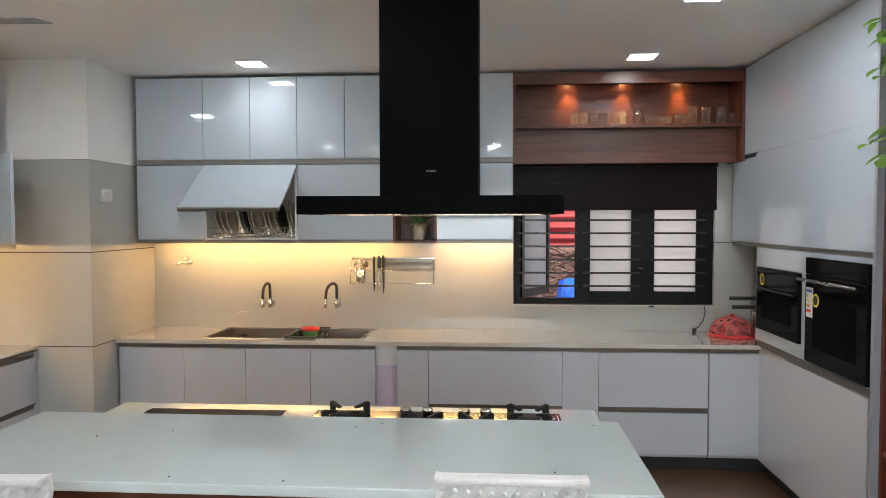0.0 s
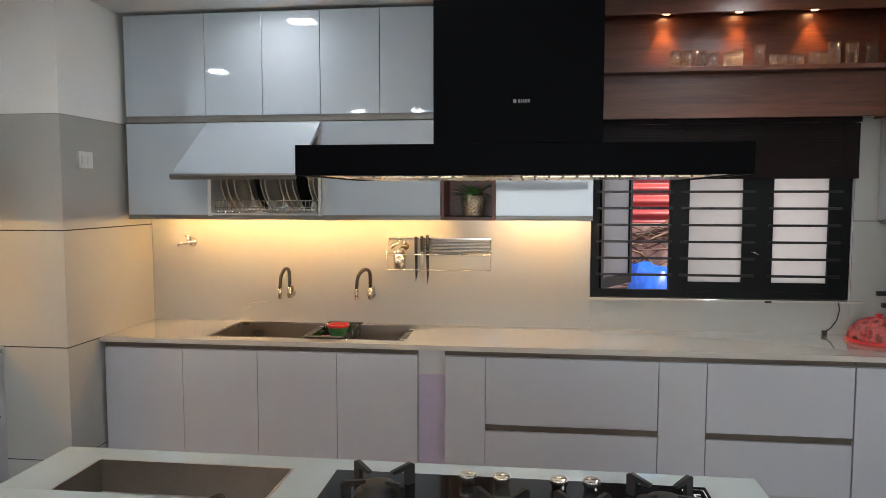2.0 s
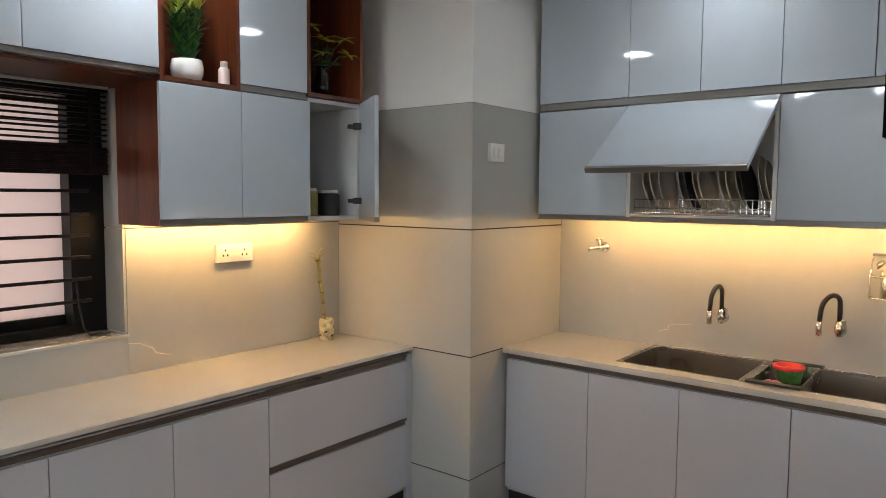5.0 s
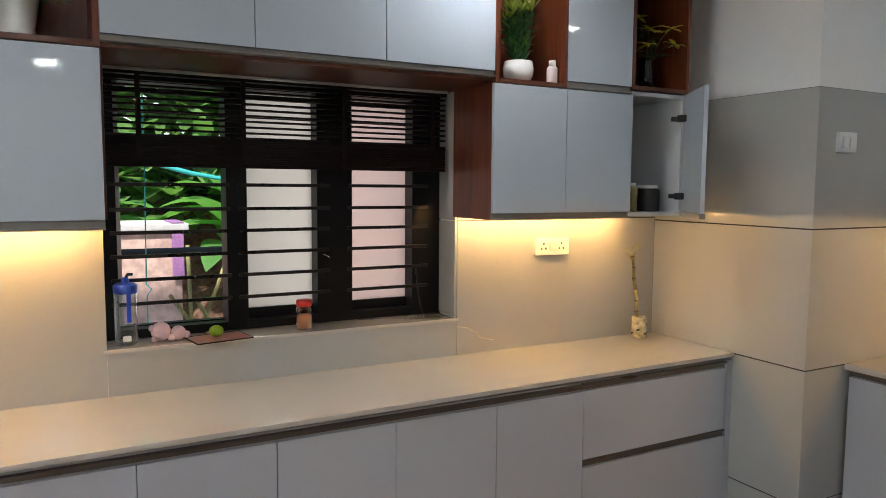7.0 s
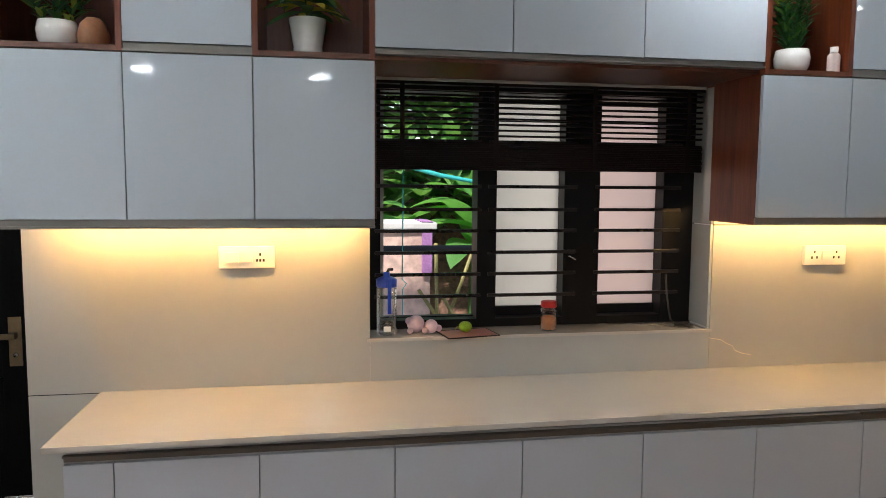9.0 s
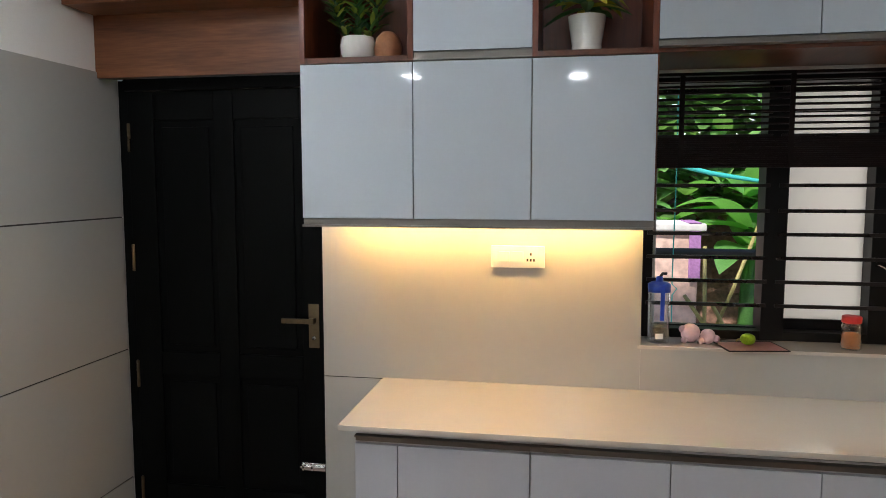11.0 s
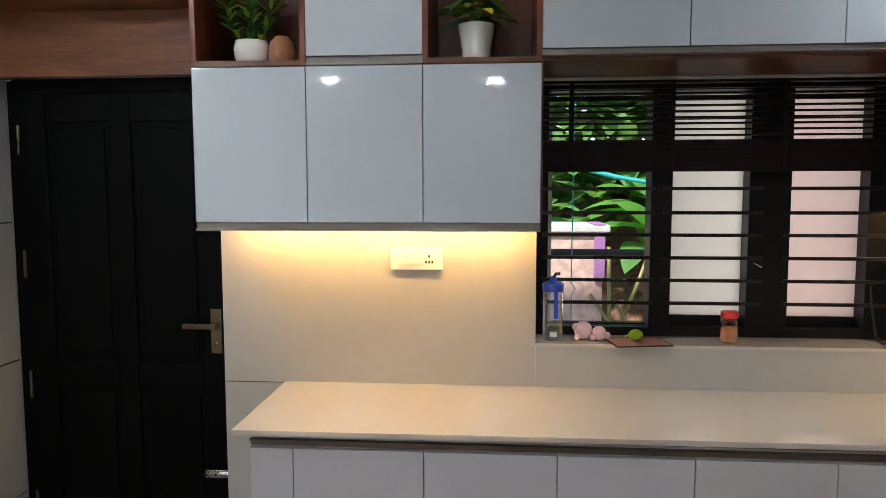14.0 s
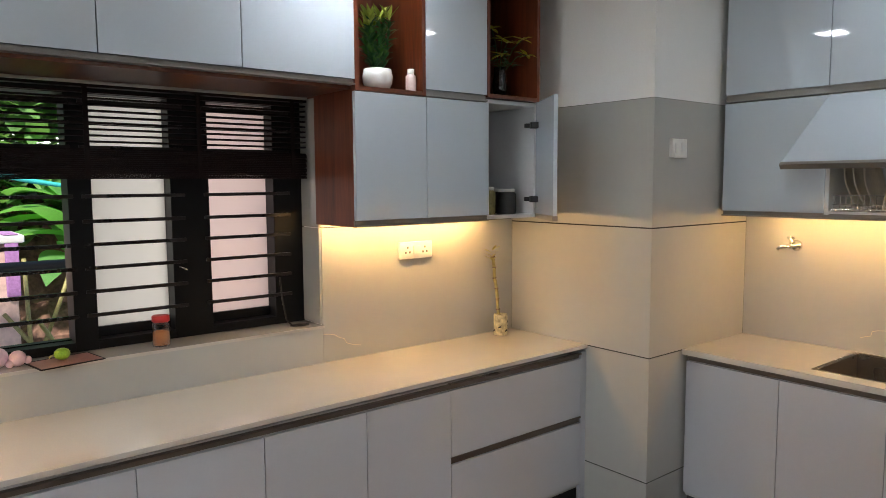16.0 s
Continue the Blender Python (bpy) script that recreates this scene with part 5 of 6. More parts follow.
# The last three panels are unseen, added to brighten the tiled south wall.
for x, y in ((1.24, 3.1), (2.03, 1.27), (1.8, -0.32), (-1.3, -0.2), (-0.3, 1.1), (0.3, -0.3), (-2.0, -0.12)):
    panel_light(x, y)
for x, y in ((-1.275, 4.31), (1.2, 4.30)):
    panel_light(x, y, lit=M_PANEL_DIM)
panel_light(-2.50, 1.0, lit=M_PANEL_FAINT)
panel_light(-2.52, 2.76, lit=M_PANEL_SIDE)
# Unseen hall panels, added to raise the kitchen's ambient light.
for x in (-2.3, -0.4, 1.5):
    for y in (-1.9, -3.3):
        panel_light(x, y, 0.24, M_PANEL_HALL_FILL)

# ---- ceiling fan ----
fan = thing("ceiling_fan", (-2.02, 2.36, 2.45), "pale grey ceiling fan with three blades, at rest", "ceiling fan")
lathe("motor", [(0.0001, -0.05), (0.07, -0.045), (0.10, -0.01), (0.10, 0.02), (0.06, 0.05), (0.02, 0.06), (0.0001, 0.06)], M_WHITE, fan, (-2.02, 2.36, 2.46), 24)
tube("down_rod", [(-2.02, 2.36, 2.515), (-2.02, 2.36, CEIL - 0.001)], 0.012, M_WHITE, fan, 10)
for a in (4, 124, 244):
    m = Matrix.Translation((-2.02, 2.36, 2.455)) @ pose(0, 0, 0, 8, 0, a)
    bm = bmesh.new()
    add_box(bm, 0.12, 0.60, -0.065, 0.065, -0.003, 0.003, 0.002, m)
    part("blade", bm, material("pale_fan_blade", (0.22, 0.23, 0.24), 0.4, vary=0.03) if a == 4 else bpy.data.materials["pale_fan_blade"], fan)
    part("blade_arm", add_box(bmesh.new(), 0.08, 0.17, -0.02, 0.02, -0.007, -0.003, 0.001, m), M_WHITE, fan)

# ---- bar chairs ----
def bar_chair(x, y, turn):
    c = new("bar_chair")
    c.matrix_basis = Matrix.Translation((0, 0, 0))
    tagged(c, "white woven plastic bar chair at the breakfast bar", "chair", "chairs at the breakfast bar")
    z = FLOOR
    box("seat", (-0.20, 0.20, -0.02, 0.36, z + 0.60, z + 0.64), M_CHAIR, c, 0.012)
    for lx in (-0.18, 0.18):
        for ly, top in ((0.0, 0.60), (0.33, 0.60)):
            part("leg", add_tube(bmesh.new(), [(lx * 1.08, ly + (0.02 if ly else -0.03), z), (lx, ly, z + top)], 0.014, 8), M_CHAIR, c, "", True)
    for lx in (-0.165, 0.165):
        part("back_post", add_tube(bmesh.new(), [(lx, 0.0, z + 0.63), (lx, -0.025, z + 0.85), (lx, -0.045, z + 1.0)], 0.012, 8), M_CHAIR, c, "", True)
    bm = bmesh.new()
    n, rows, grid = 14, 12, []
    for j in range(rows + 1):
        line = []
        for i in range(n + 1):
            u = i / n * 2 - 1
            bump = 0.006 if (i + j) % 2 else 0.0
            line.append(bm.verts.new((u * 0.178, -0.055 + 0.03 * (1 - u * u) * -1 + bump, z + 0.70 + 0.305 * j / rows + (0.012 * u * u if j == rows else 0))))
        grid.append(line)
    for j in range(rows):
        for i in range(n):
            bm.faces.new((grid[j][i], grid[j][i + 1], grid[j + 1][i + 1], grid[j + 1][i]))
    r = bmesh.ops.extrude_face_region(bm, geom=list(bm.faces))
    bmesh.ops.translate(bm, vec=(0, 0.018, 0), verts=[v for v in r["geom"] if isinstance(v, bmesh.types.BMVert)])
    back = part("backrest", bm, M_CHAIR, c, "woven backrest")
    box("top_rail", (-0.18, 0.18, -0.088, -0.05, z + 1.0, z + 1.022), M_CHAIR, back, 0.008)
    bm = bmesh.new()
    for j in (0.955, 0.985):
        for i in range(12):
            s = bmesh.ops.create_uvsphere(bm, u_segments=8, v_segments=5, radius=0.006)
            bmesh.ops.translate(bm, vec=(-0.16 + 0.029 * i, -0.09 + 0.0009 * (i - 5.5) ** 2, z + j), verts=s["verts"])
    tagged(part("bead_trim", bm, M_CHAIR, back, "", True), kind="stuff")
    c.matrix_basis = Matrix.Translation((x, y, 0)) @ pose(0, 0, 0, 0, 0, turn)
    return c


ch = bar_chair(0.322, 1.50, 0)
copy_thing(ch, Matrix.Translation((-0.955, 1.43, -0.005)) @ pose(0, 0, 0, 0, 0, 3))

# ---- plants and ornaments in the niches ----
def bowl_pot(parent, at, r, h):
    return lathe("pot", [(0.0001, 0), (r * 0.72, 0), (r * 0.95, h * 0.35), (r, h * 0.65), (r * 0.9, h), (r * 0.84, h), (r * 0.9, h * 0.7), (0.0001, h * 0.68)], M_CERAMIC, parent, at, 28, "white glazed pot")


def whorls(parent, at, stems, height, radius, leaf, width, mats, tips, seed):
    """Upright stems set closely with short pointed leaves, paler lance leaves at their tops."""
    random.seed(seed)
    bms, top, st = [bmesh.new() for _ in mats], bmesh.new(), bmesh.new()
    at = Vector(at)
    for k in range(stems):
        a, q = random.uniform(0, 2 * math.pi), radius * math.sqrt(random.random())
        out = Vector((math.cos(a), math.sin(a), 0))
        tall_ = height * random.uniform(0.72, 1.0) * (1 - 0.25 * q / radius)
        ridge = [at + out * (0.25 * q), at + out * (0.85 * q) + Vector((0, 0, tall_ * 0.5)), at + out * q + Vector((0, 0, tall_))]
        add_tube(st, ridge, 0.0018, 5)
        n = int(tall_ / 0.017)
        for j in range(2, n):
            s = j / n
            c = ridge[0].lerp(ridge[1], s * 2) if s < 0.5 else ridge[1].lerp(ridge[2], s * 2 - 1)
            for i in range(3):
                b = j * 1.1 + i * 2.09 + random.uniform(-0.4, 0.4)
                L = leaf * random.uniform(0.65, 1.1)
                blade(bms[random.randrange(len(bms))], c, c + Vector((math.cos(b) * L * 0.75, math.sin(b) * L * 0.75, L * random.uniform(0.25, 0.8))), width * random.uniform(0.8, 1.2), L * 0.12, 3)
        for i in range(5):
            b, L = random.uniform(0, 6.28), leaf * random.uniform(1.0, 1.5)
            blade(top, ridge[2], ridge[2] + Vector((math.cos(b) * L * 0.55, math.sin(b) * L * 0.55, L * 0.8)), width * 0.95, L * 0.1, 4)
    part("stem_bunch", st, M_LEAF_DARK, parent)
    for bm, m in zip(bms, mats):
        part("foliage", bm, m, parent)
    part("tip_leaves", top, tips, parent, "yellow-green leaf tips")


M_TIP = leafy("yellow_green_leaf", (0.24, 0.30, 0.05))
NZ = ZT + 0.021
GP = "potted plants in the niches"
p1 = thing("potted_plant", (-2.88, 0.478, NZ), "dark green leafy plant with pale tips in a white bowl pot", "plant", GP)
bowl_pot(p1, (-2.88, 0.478, NZ), 0.062, 0.085)
whorls(p1, (-2.88, 0.478, NZ + 0.055), 8, 0.25, 0.12, 0.075, 0.018, [M_LEAF_DARK, M_LEAF, M_TIP], M_TIP, 31)
tagged(lathe("clay_ornament", [(0.0001, 0), (0.034, 0), (0.046, 0.02), (0.049, 0.045), (0.038, 0.08), (0.02, 0.098), (0.0001, 0.102)], M_CLAY, None, (-2.87, 0.587, NZ), 26), "rounded glazed terracotta ornament beside the plant pot", "ornament")
p2 = thing("potted_plant", (-2.88, 1.254, NZ), "croton with yellow and green leaves in a white pot", "plant", GP)
lathe("pot", [(0.0001, 0), (0.046, 0), (0.049, 0.028), (0.0475, 0.030), (0.062, 0.125), (0.058, 0.125), (0.05, 0.10), (0.0001, 0.10)], M_CERAMIC, p2, (-2.88, 1.254, NZ), 28, "white tapered pot")
random.seed(8)
crotons, cane = [bmesh.new() for _ in range(3)], bmesh.new()
for k in range(46):
    a, up_ = k * 2.4, 0.015 + 0.17 * (k / 45)
    L = random.uniform(0.11, 0.165) * (1.0 - 0.3 * k / 45)
    o = Vector((-2.88 + 0.012 * math.cos(a), 1.254 + 0.012 * math.sin(a), NZ + 0.125 + up_))
    if k % 6 == 0:
        add_tube(cane, [(-2.88, 1.254, NZ + 0.1), o], 0.003, 5)
    rise = random.uniform(-0.45, 0.15) + 0.7 * k / 45
    blade(crotons[random.choice((0, 1, 2, 2))], o, o + Vector((math.cos(a) * L, math.sin(a) * L, L * rise)), random.uniform(0.04, 0.056), L * random.uniform(0.1, 0.5), 6, 0.3)
part("stem_bunch", cane, M_LEAF_DARK, p2)
for bm, m in zip(crotons, (M_LEAF_DARK, M_LEAF, M_LEAF_YELLOW)):
    part("foliage", bm, m, p2)
p3 = thing("potted_plant", (-2.86, 3.025, NZ), "bushy dark green plant in a white bowl pot", "plant", GP)
bowl_pot(p3, (-2.86, 3.025, NZ), 0.064, 0.088)
whorls(p3, (-2.86, 3.025, NZ + 0.06), 13, 0.31, 0.062, 0.058, 0.0155, [M_LEAF_DARK, M_LEAF_DARK, M_LEAF], M_TIP, 17)
bo = thing("lotion_bottle", (-2.79, 3.145, NZ), "small pale pink bottle with a white cap", "bottle")
lathe("bottle", [(0.0001, 0), (0.021, 0), (0.022, 0.004), (0.022, 0.062), (0.014, 0.07)], material("pale_pink_plastic", (0.68, 0.55, 0.53), 0.35, vary=0.04), bo, (-2.79, 3.145, NZ), 20)
lathe("cap", [(0.014, 0.068), (0.0145, 0.092), (0.0001, 0.093)], M_WHITE, bo, (-2.79, 3.145, NZ), 18, "white cap")
p4 = thing("potted_plant", (-2.85, 3.715, NZ + 0.02), "yellow flowering sprig in a dark glass vase", "plant", GP)
lathe("vase", [(0.0001, 0), (0.03, 0), (0.036, 0.05), (0.026, 0.12), (0.03, 0.14), (0.027, 0.14), (0.022, 0.12)], M_GLASSBLACK, p4, (-2.85, 3.715, NZ + 0.02), 22, "dark vase")
random.seed(3)
stalks, petals, greens = bmesh.new(), [bmesh.new() for _ in range(6)], bmesh.new()
for k, (dx, dy, dz) in enumerate(((0.05, -0.10, 0.17), (0.08, -0.03, 0.11), (0.10, 0.05, 0.13), (0.07, 0.11, 0.07), (-0.02, 0.03, 0.15), (0.09, -0.08, 0.05))):
    o, e = Vector((-2.85, 3.715, NZ + 0.12)), Vector((-2.85 + dx, 3.715 + dy, NZ + 0.15 + dz))
    add_tube(stalks, [o, o.lerp(e, 0.6) + Vector((0, 0, 0.03)), e], 0.002, 5)
    for j in range(7):
        b = j * 0.9 + k
        L = random.uniform(0.04, 0.065)
        blade(petals[k], e, e + Vector((math.cos(b) * L, math.sin(b) * L, random.uniform(-0.01, 0.03))), 0.021, 0.008, 3)
    for j in range(4):
        b, L = random.uniform(0, 6.28), random.uniform(0.05, 0.08)
        c = o.lerp(e, random.uniform(0.3, 0.7))
        blade(greens, c, c + Vector((math.cos(b) * L, math.sin(b) * L, 0.02)), 0.016, 0.02, 4)
part("stem_bunch", stalks, M_LEAF_DARK, p4)
for bm in petals:
    part("flower", bm, M_LEAF_YELLOW, p4, "yellow star-shaped flower")
part("foliage", greens, M_LEAF_DARK, p4)

# fern in the niche of the sink wall
fn = thing("fern", (-0.233, 4.73, SP0 + 0.018), "fern in an embossed silver pot in the teak niche", "plant")
lathe("pot", [(0.0001, 0), (0.05, 0), (0.056, 0.012), (0.054, 0.02), (0.064, 0.05), (0.066, 0.118), (0.062, 0.118), (0.06, 0.09), (0.0001, 0.09)], M_SILVERPOT, fn, (-0.233, 4.715, SP0 + 0.019), 30, "embossed silver pot")
random.seed(14)
bm = bmesh.new()
for k in range(22):
    a = random.uniform(0, 2 * math.pi)
    L = random.uniform(0.13, 0.20)
    o = Vector((-0.233, 4.715, SP0 + 0.115))
    blade(bm, o, o + Vector((math.cos(a) * L * 0.8, -abs(math.sin(a)) * L * 0.45, L * random.uniform(0.2, 0.9))), 0.034, random.uniform(0.03, 0.12), 7)
part("foliage", bm, leafy("fern_leaf", (0.10, 0.22, 0.06)), fn)

# bamboo canes in a printed vase on the window worktop
bc = thing("bamboo_vase", (-3.06, 3.925, 0.906), "pale bamboo cane in a printed cream vase on the worktop", "vase")
lathe("vase", [(0.0001, 0), (0.036, 0), (0.037, 0.1), (0.033, 0.11), (0.031, 0.11), (0.031, 0.02), (0.0001, 0.02)], M_CREAMPOT, bc, (-3.06, 3.925, 0.906), 24, "printed cream vase")
nodes = [(-3.06 - 0.004 * k, 3.925 - 0.0045 * k + 0.004 * math.sin(2.2 * k), 0.93 + 0.056 * k) for k in range(8)]
for p, q in zip(nodes, nodes[1:]):
    part("cane", add_tube(bmesh.new(), [p, tuple(a + (b - a) * 0.93 for a, b in zip(p, q))], 0.0085, 8), M_CANE, bc, "pale cane joint", True)
    part("cane_node", add_tube(bmesh.new(), [tuple(a + (b - a) * 0.92 for a, b in zip(p, q)), q], 0.0105, 8), M_DRY, bc, "brown node", True)
for a, z in ((0.2, 0.93), (1.3, 0.95), (2.2, 0.925), (3.3, 0.96), (4.4, 0.93), (5.4, 0.95), (0.7, 0.975), (2.8, 0.98)):
    part("print_mark", add_box(bmesh.new(), 0.0355, 0.0375, -0.009, 0.009, -0.004, 0.004, 0.0008, Matrix.Translation((-3.06, 3.925, z)) @ pose(0, 0, 0, 20, 0, math.degrees(a))), M_IRON, bc, "dark printed twig")
bm = bmesh.new()
random.seed(2)
for k in range(12):
    a = random.uniform(0, 6.28)
    o = Vector((-3.088, 3.892, 1.30 + 0.018 * (k % 4)))
    blade(bm, o, o + Vector((math.cos(a) * 0.05, math.sin(a) * 0.05, 0.035)), 0.012, 0.01)
part("foliage", bm, leafy("pale_bamboo_leaf", (0.36, 0.33, 0.10)), bc)

# ---- window sill of the left wall ----
SZ = W2[2] + 0.0145
wb = thing("water_bottle", (-3.205, 1.545, SZ), "clear water bottle with a blue lid and strap on the sill", "bottle")
lathe("bottle", [(0.0001, 0), (0.036, 0), (0.04, 0.006), (0.04, 0.19), (0.036, 0.20), (0.0345, 0.20), (0.038, 0.188), (0.038, 0.008), (0.0001, 0.005)], M_PET, wb, (-3.205, 1.545, SZ), 26, "clear plastic body")
lathe("lid", [(0.041, 0.193), (0.042, 0.222), (0.03, 0.23), (0.014, 0.232), (0.012, 0.25), (0.0001, 0.252)], M_BLUE, wb, (-3.205, 1.545, SZ), 26, "blue lid")
part("strap", add_box(bmesh.new(), -3.163, -3.159, 1.545, 1.56, SZ + 0.09, SZ + 0.225, 0.001), M_BLUE, wb, "blue strap")
part("label", add_box(bmesh.new(), -3.1645, -3.1635, 1.53, 1.558, SZ + 0.02, SZ + 0.04), M_LABEL, wb, "white label")
tube("spout", [(-3.205, 1.545, SZ + 0.245), (-3.20, 1.555, SZ + 0.262), (-3.195, 1.57, SZ + 0.262)], 0.006, M_RUBBER, wb, 8, "dark drinking spout")
bm = bmesh.new()
for (x, y, z, r, sq) in ((-3.225, 1.665, 0.036, 0.036, 1.0), (-3.21, 1.725, 0.028, 0.028, 1.0), (-3.205, 1.755, 0.02, 0.014, 1.0), (-3.22, 1.635, 0.05, 0.014, 1.0), (-3.24, 1.64, 0.045, 0.012, 1.0), (-3.20, 1.70, 0.014, 0.014, 1.0), (-3.205, 1.64, 0.012, 0.012, 1.0)):
    s = bmesh.ops.create_uvsphere(bm, u_segments=14, v_segments=9, radius=r)
    bmesh.ops.translate(bm, vec=(x, y, SZ + z), verts=s["verts"])
tagged(finish("soft_toy", bm, M_PINK, None, "", True), "small pink and grey soft toy lying on the sill", "toy")
mat_ = finish("placemat", add_box(bmesh.new(), -0.075, 0.075, -0.115, 0.10, 0.0, 0.004, 0.001), M_BROWNMAT, None)
boxes("edge_binding", [(-0.077, -0.071, -0.117, 0.102, 0.0008, 0.0052), (0.071, 0.077, -0.117, 0.102, 0.0008, 0.0052), (-0.071, 0.071, -0.117, -0.112, 0.0008, 0.0052), (-0.071, 0.071, 0.097, 0.102, 0.0008, 0.0052)], M_BLIND, mat_, 0.001, "dark brown edge binding")
mat_.matrix_basis = Matrix.Translation((-3.17, 1.875, SZ + 0.0005)) @ pose(0, 0, 0, 0, 0, 10)
tagged(mat_, "small pinkish brown placemat with a dark edge on the sill", "placemat")
lm = thing("lime", (-3.19, 1.855, SZ + 0.005), "green lime lying on the placemat", "fruit")
bm = bmesh.new()
s = bmesh.ops.create_uvsphere(bm, u_segments=18, v_segments=12, radius=0.023)
for v in bm.verts:
    v.co = Vector((v.co.x, v.co.y * 1.2, v.co.z * 0.95))
    v.co += Vector((-3.19, 1.862, SZ + 0.0265))
part("fruit", bm, M_LIME, lm, "", True)
tube("stem", [(-3.19, 1.836, SZ + 0.026), (-3.188, 1.826, SZ + 0.024), (-3.185, 1.82, SZ + 0.018)], 0.003, M_CANE, lm, 6)
jr = thing("spice_jar", (-3.205, 2.217, SZ), "clear jar of orange spice with a red lid on the sill", "jar")
lathe("jar", [(0.0001, 0), (0.032, 0), (0.034, 0.005), (0.034, 0.085), (0.028, 0.095), (0.0265, 0.095), (0.0325, 0.083), (0.0325, 0.006), (0.0001, 0.004)], M_PET, jr, (-3.205, 2.217, SZ), 24, "clear jar")
lathe("spice", [(0.0001, 0.005), (0.031, 0.006), (0.0315, 0.052), (0.02, 0.06), (0.0001, 0.062)], M_SPICE, jr, (-3.205, 2.217, SZ), 20, "orange spice")
lathe("lid", [(0.031, 0.097), (0.033, 0.099), (0.033, 0.119), (0.029, 0.122), (0.0001, 0.122)], M_RED, jr, (-3.205, 2.217, SZ), 24, "red screw lid")
cb = [(-3.215, 2.735, 1.30), (-3.205, 2.74, 1.2), (-3.20, 2.755, 1.11), (-3.19, 2.78, SZ + 0.006), (-3.175, 2.82, SZ + 0.005), (-3.19, 2.855, SZ + 0.005), (-3.215, 2.84, SZ + 0.005), (-3.21, 2.79, SZ + 0.006), (-3.19, 2.77, SZ + 0.008), (-3.175, 2.80, SZ + 0.01), (-3.19, 2.84, SZ + 0.01)]
tagged(tube("blind_cord", cb, 0.004, M_RUBBER, None, 6), "dark cord coiled on the window sill", "cord")
# worn gold veins in the tiles
for pts, par in (([(-3.1415, 2.905, 1.036), (-3.1415, 2.96, 1.026), (-3.1415, 2.985, 1.010), (-3.1415, 3.012, 1.0), (-3.1415, 3.025, 0.978), (-3.1415, 3.06, 0.965), (-3.1415, 3.10, 0.957)], wall_w),
                 ([(-1.674, 4.9315, 0.975), (-1.65, 4.9315, 0.985), (-1.63, 4.9315, 0.99), (-1.625, 4.9315, 1.012), (-1.60, 4.9315, 1.02), (-1.51, 4.9315, 1.03)], wall_n)):
    part("tile_vein", add_tube(bmesh.new(), pts, 0.0016, 5), material("gold_vein", (0.66, 0.56, 0.38), 0.35, vary=0.05), par, "pale gold vein in the tile")

# ---- corner of the sink worktop by the oven ----
dome = thing("food_cover", (1.912, 4.74, 0.906), "red plastic mesh food cover on the worktop", "food cover")
net = material("red_net", (0.62, 0.13, 0.12), 0.5, vary=0.2, coarse=30, fine=80)
nn = net.node_tree
tr, mx, vo = nn.nodes.new("ShaderNodeBsdfTransparent"), nn.nodes.new("ShaderNodeMixShader"), nn.nodes.new("ShaderNodeTexVoronoi")
vo.inputs["Scale"].default_value = 26
gt = nn.nodes.new("ShaderNodeMapRange")
gt.inputs[1].default_value, gt.inputs[2].default_value, gt.inputs[3].default_value, gt.inputs[4].default_value = 0.25, 0.55, 0.15, 0.7
gp = nn.nodes.new("ShaderNodeNewGeometry")
nn.links.new(gp.outputs["Position"], vo.inputs["Vector"])
nn.links.new(vo.outputs["Distance"], gt.inputs[0])
nn.links.new(gt.outputs[0], mx.inputs[0])
nn.links.new(tr.outputs[0], mx.inputs[1])
nn.links.new(nn.nodes["Principled BSDF"].outputs[0], mx.inputs[2])
nn.links.new(mx.outputs[0], nn.nodes["Material Output"].inputs[0])
prof_d = [(0.148 * math.cos(a), 0.014 + 0.115 * math.sin(a)) for a in [math.pi / 2 * k / 8 for k in range(9)]]
prof_d[-1] = (0.0005, prof_d[-1][1])
lathe("net", prof_d, net, dome, (1.912, 4.74, 0.907), 32, "red net")
lathe("rim", [(0.144, 0.0), (0.156, 0.0), (0.156, 0.014), (0.146, 0.018)], M_RED, dome, (1.912, 4.74, 0.907), 32)
for k in range(8):
    a = 2 * math.pi * k / 8
    part("rib", add_tube(bmesh.new(), [(1.912 + r * math.cos(a), 4.74 + r * math.sin(a), 0.907 + z) for r, z in prof_d], 0.003, 5), M_RED, dome)
lathe("knob", [(0.012, 0.126), (0.012, 0.137), (0.02, 0.140), (0.02, 0.147), (0.0001, 0.15)], M_RED, dome, (1.912, 4.74, 0.907), 16)
for k, (z, y) in enumerate(((1.165, 4.72), (1.112, 4.66))):
    pc = thing("pressure_cooker", (2.17, y, 0.906), "steel pressure cooker with a black handle in the corner", "cooker", "cookers in the corner")
    if k == 0:
        lathe("pot", [(0.0001, 0), (0.10, 0), (0.105, 0.01), (0.105, 0.25), (0.09, 0.265), (0.0001, 0.275)], M_STEEL, pc, (2.16, 4.79, 0.907), 28)
    else:
        lathe("pot", [(0.0001, 0), (0.09, 0), (0.09, 0.21), (0.0001, 0.22)], M_STEEL, pc, (2.13, 4.575, 0.907), 28)
    part("handle", add_box(bmesh.new(), 1.885, 2.08, y - 0.013, y + 0.013, z - 0.012, z + 0.012, 0.005), M_RUBBER, pc, "black plastic handle")
tagged(tube("power_cord", [(1.773, YS - 0.04, 1.088), (1.776, YS - 0.05, 1.05), (1.765, YS - 0.045, 0.99), (1.735, YS - 0.045, 0.945), (1.705, YS - 0.05, 0.925)], 0.0035, M_RUBBER, None, 6), "thin black cord hanging below the window sill", "cord")
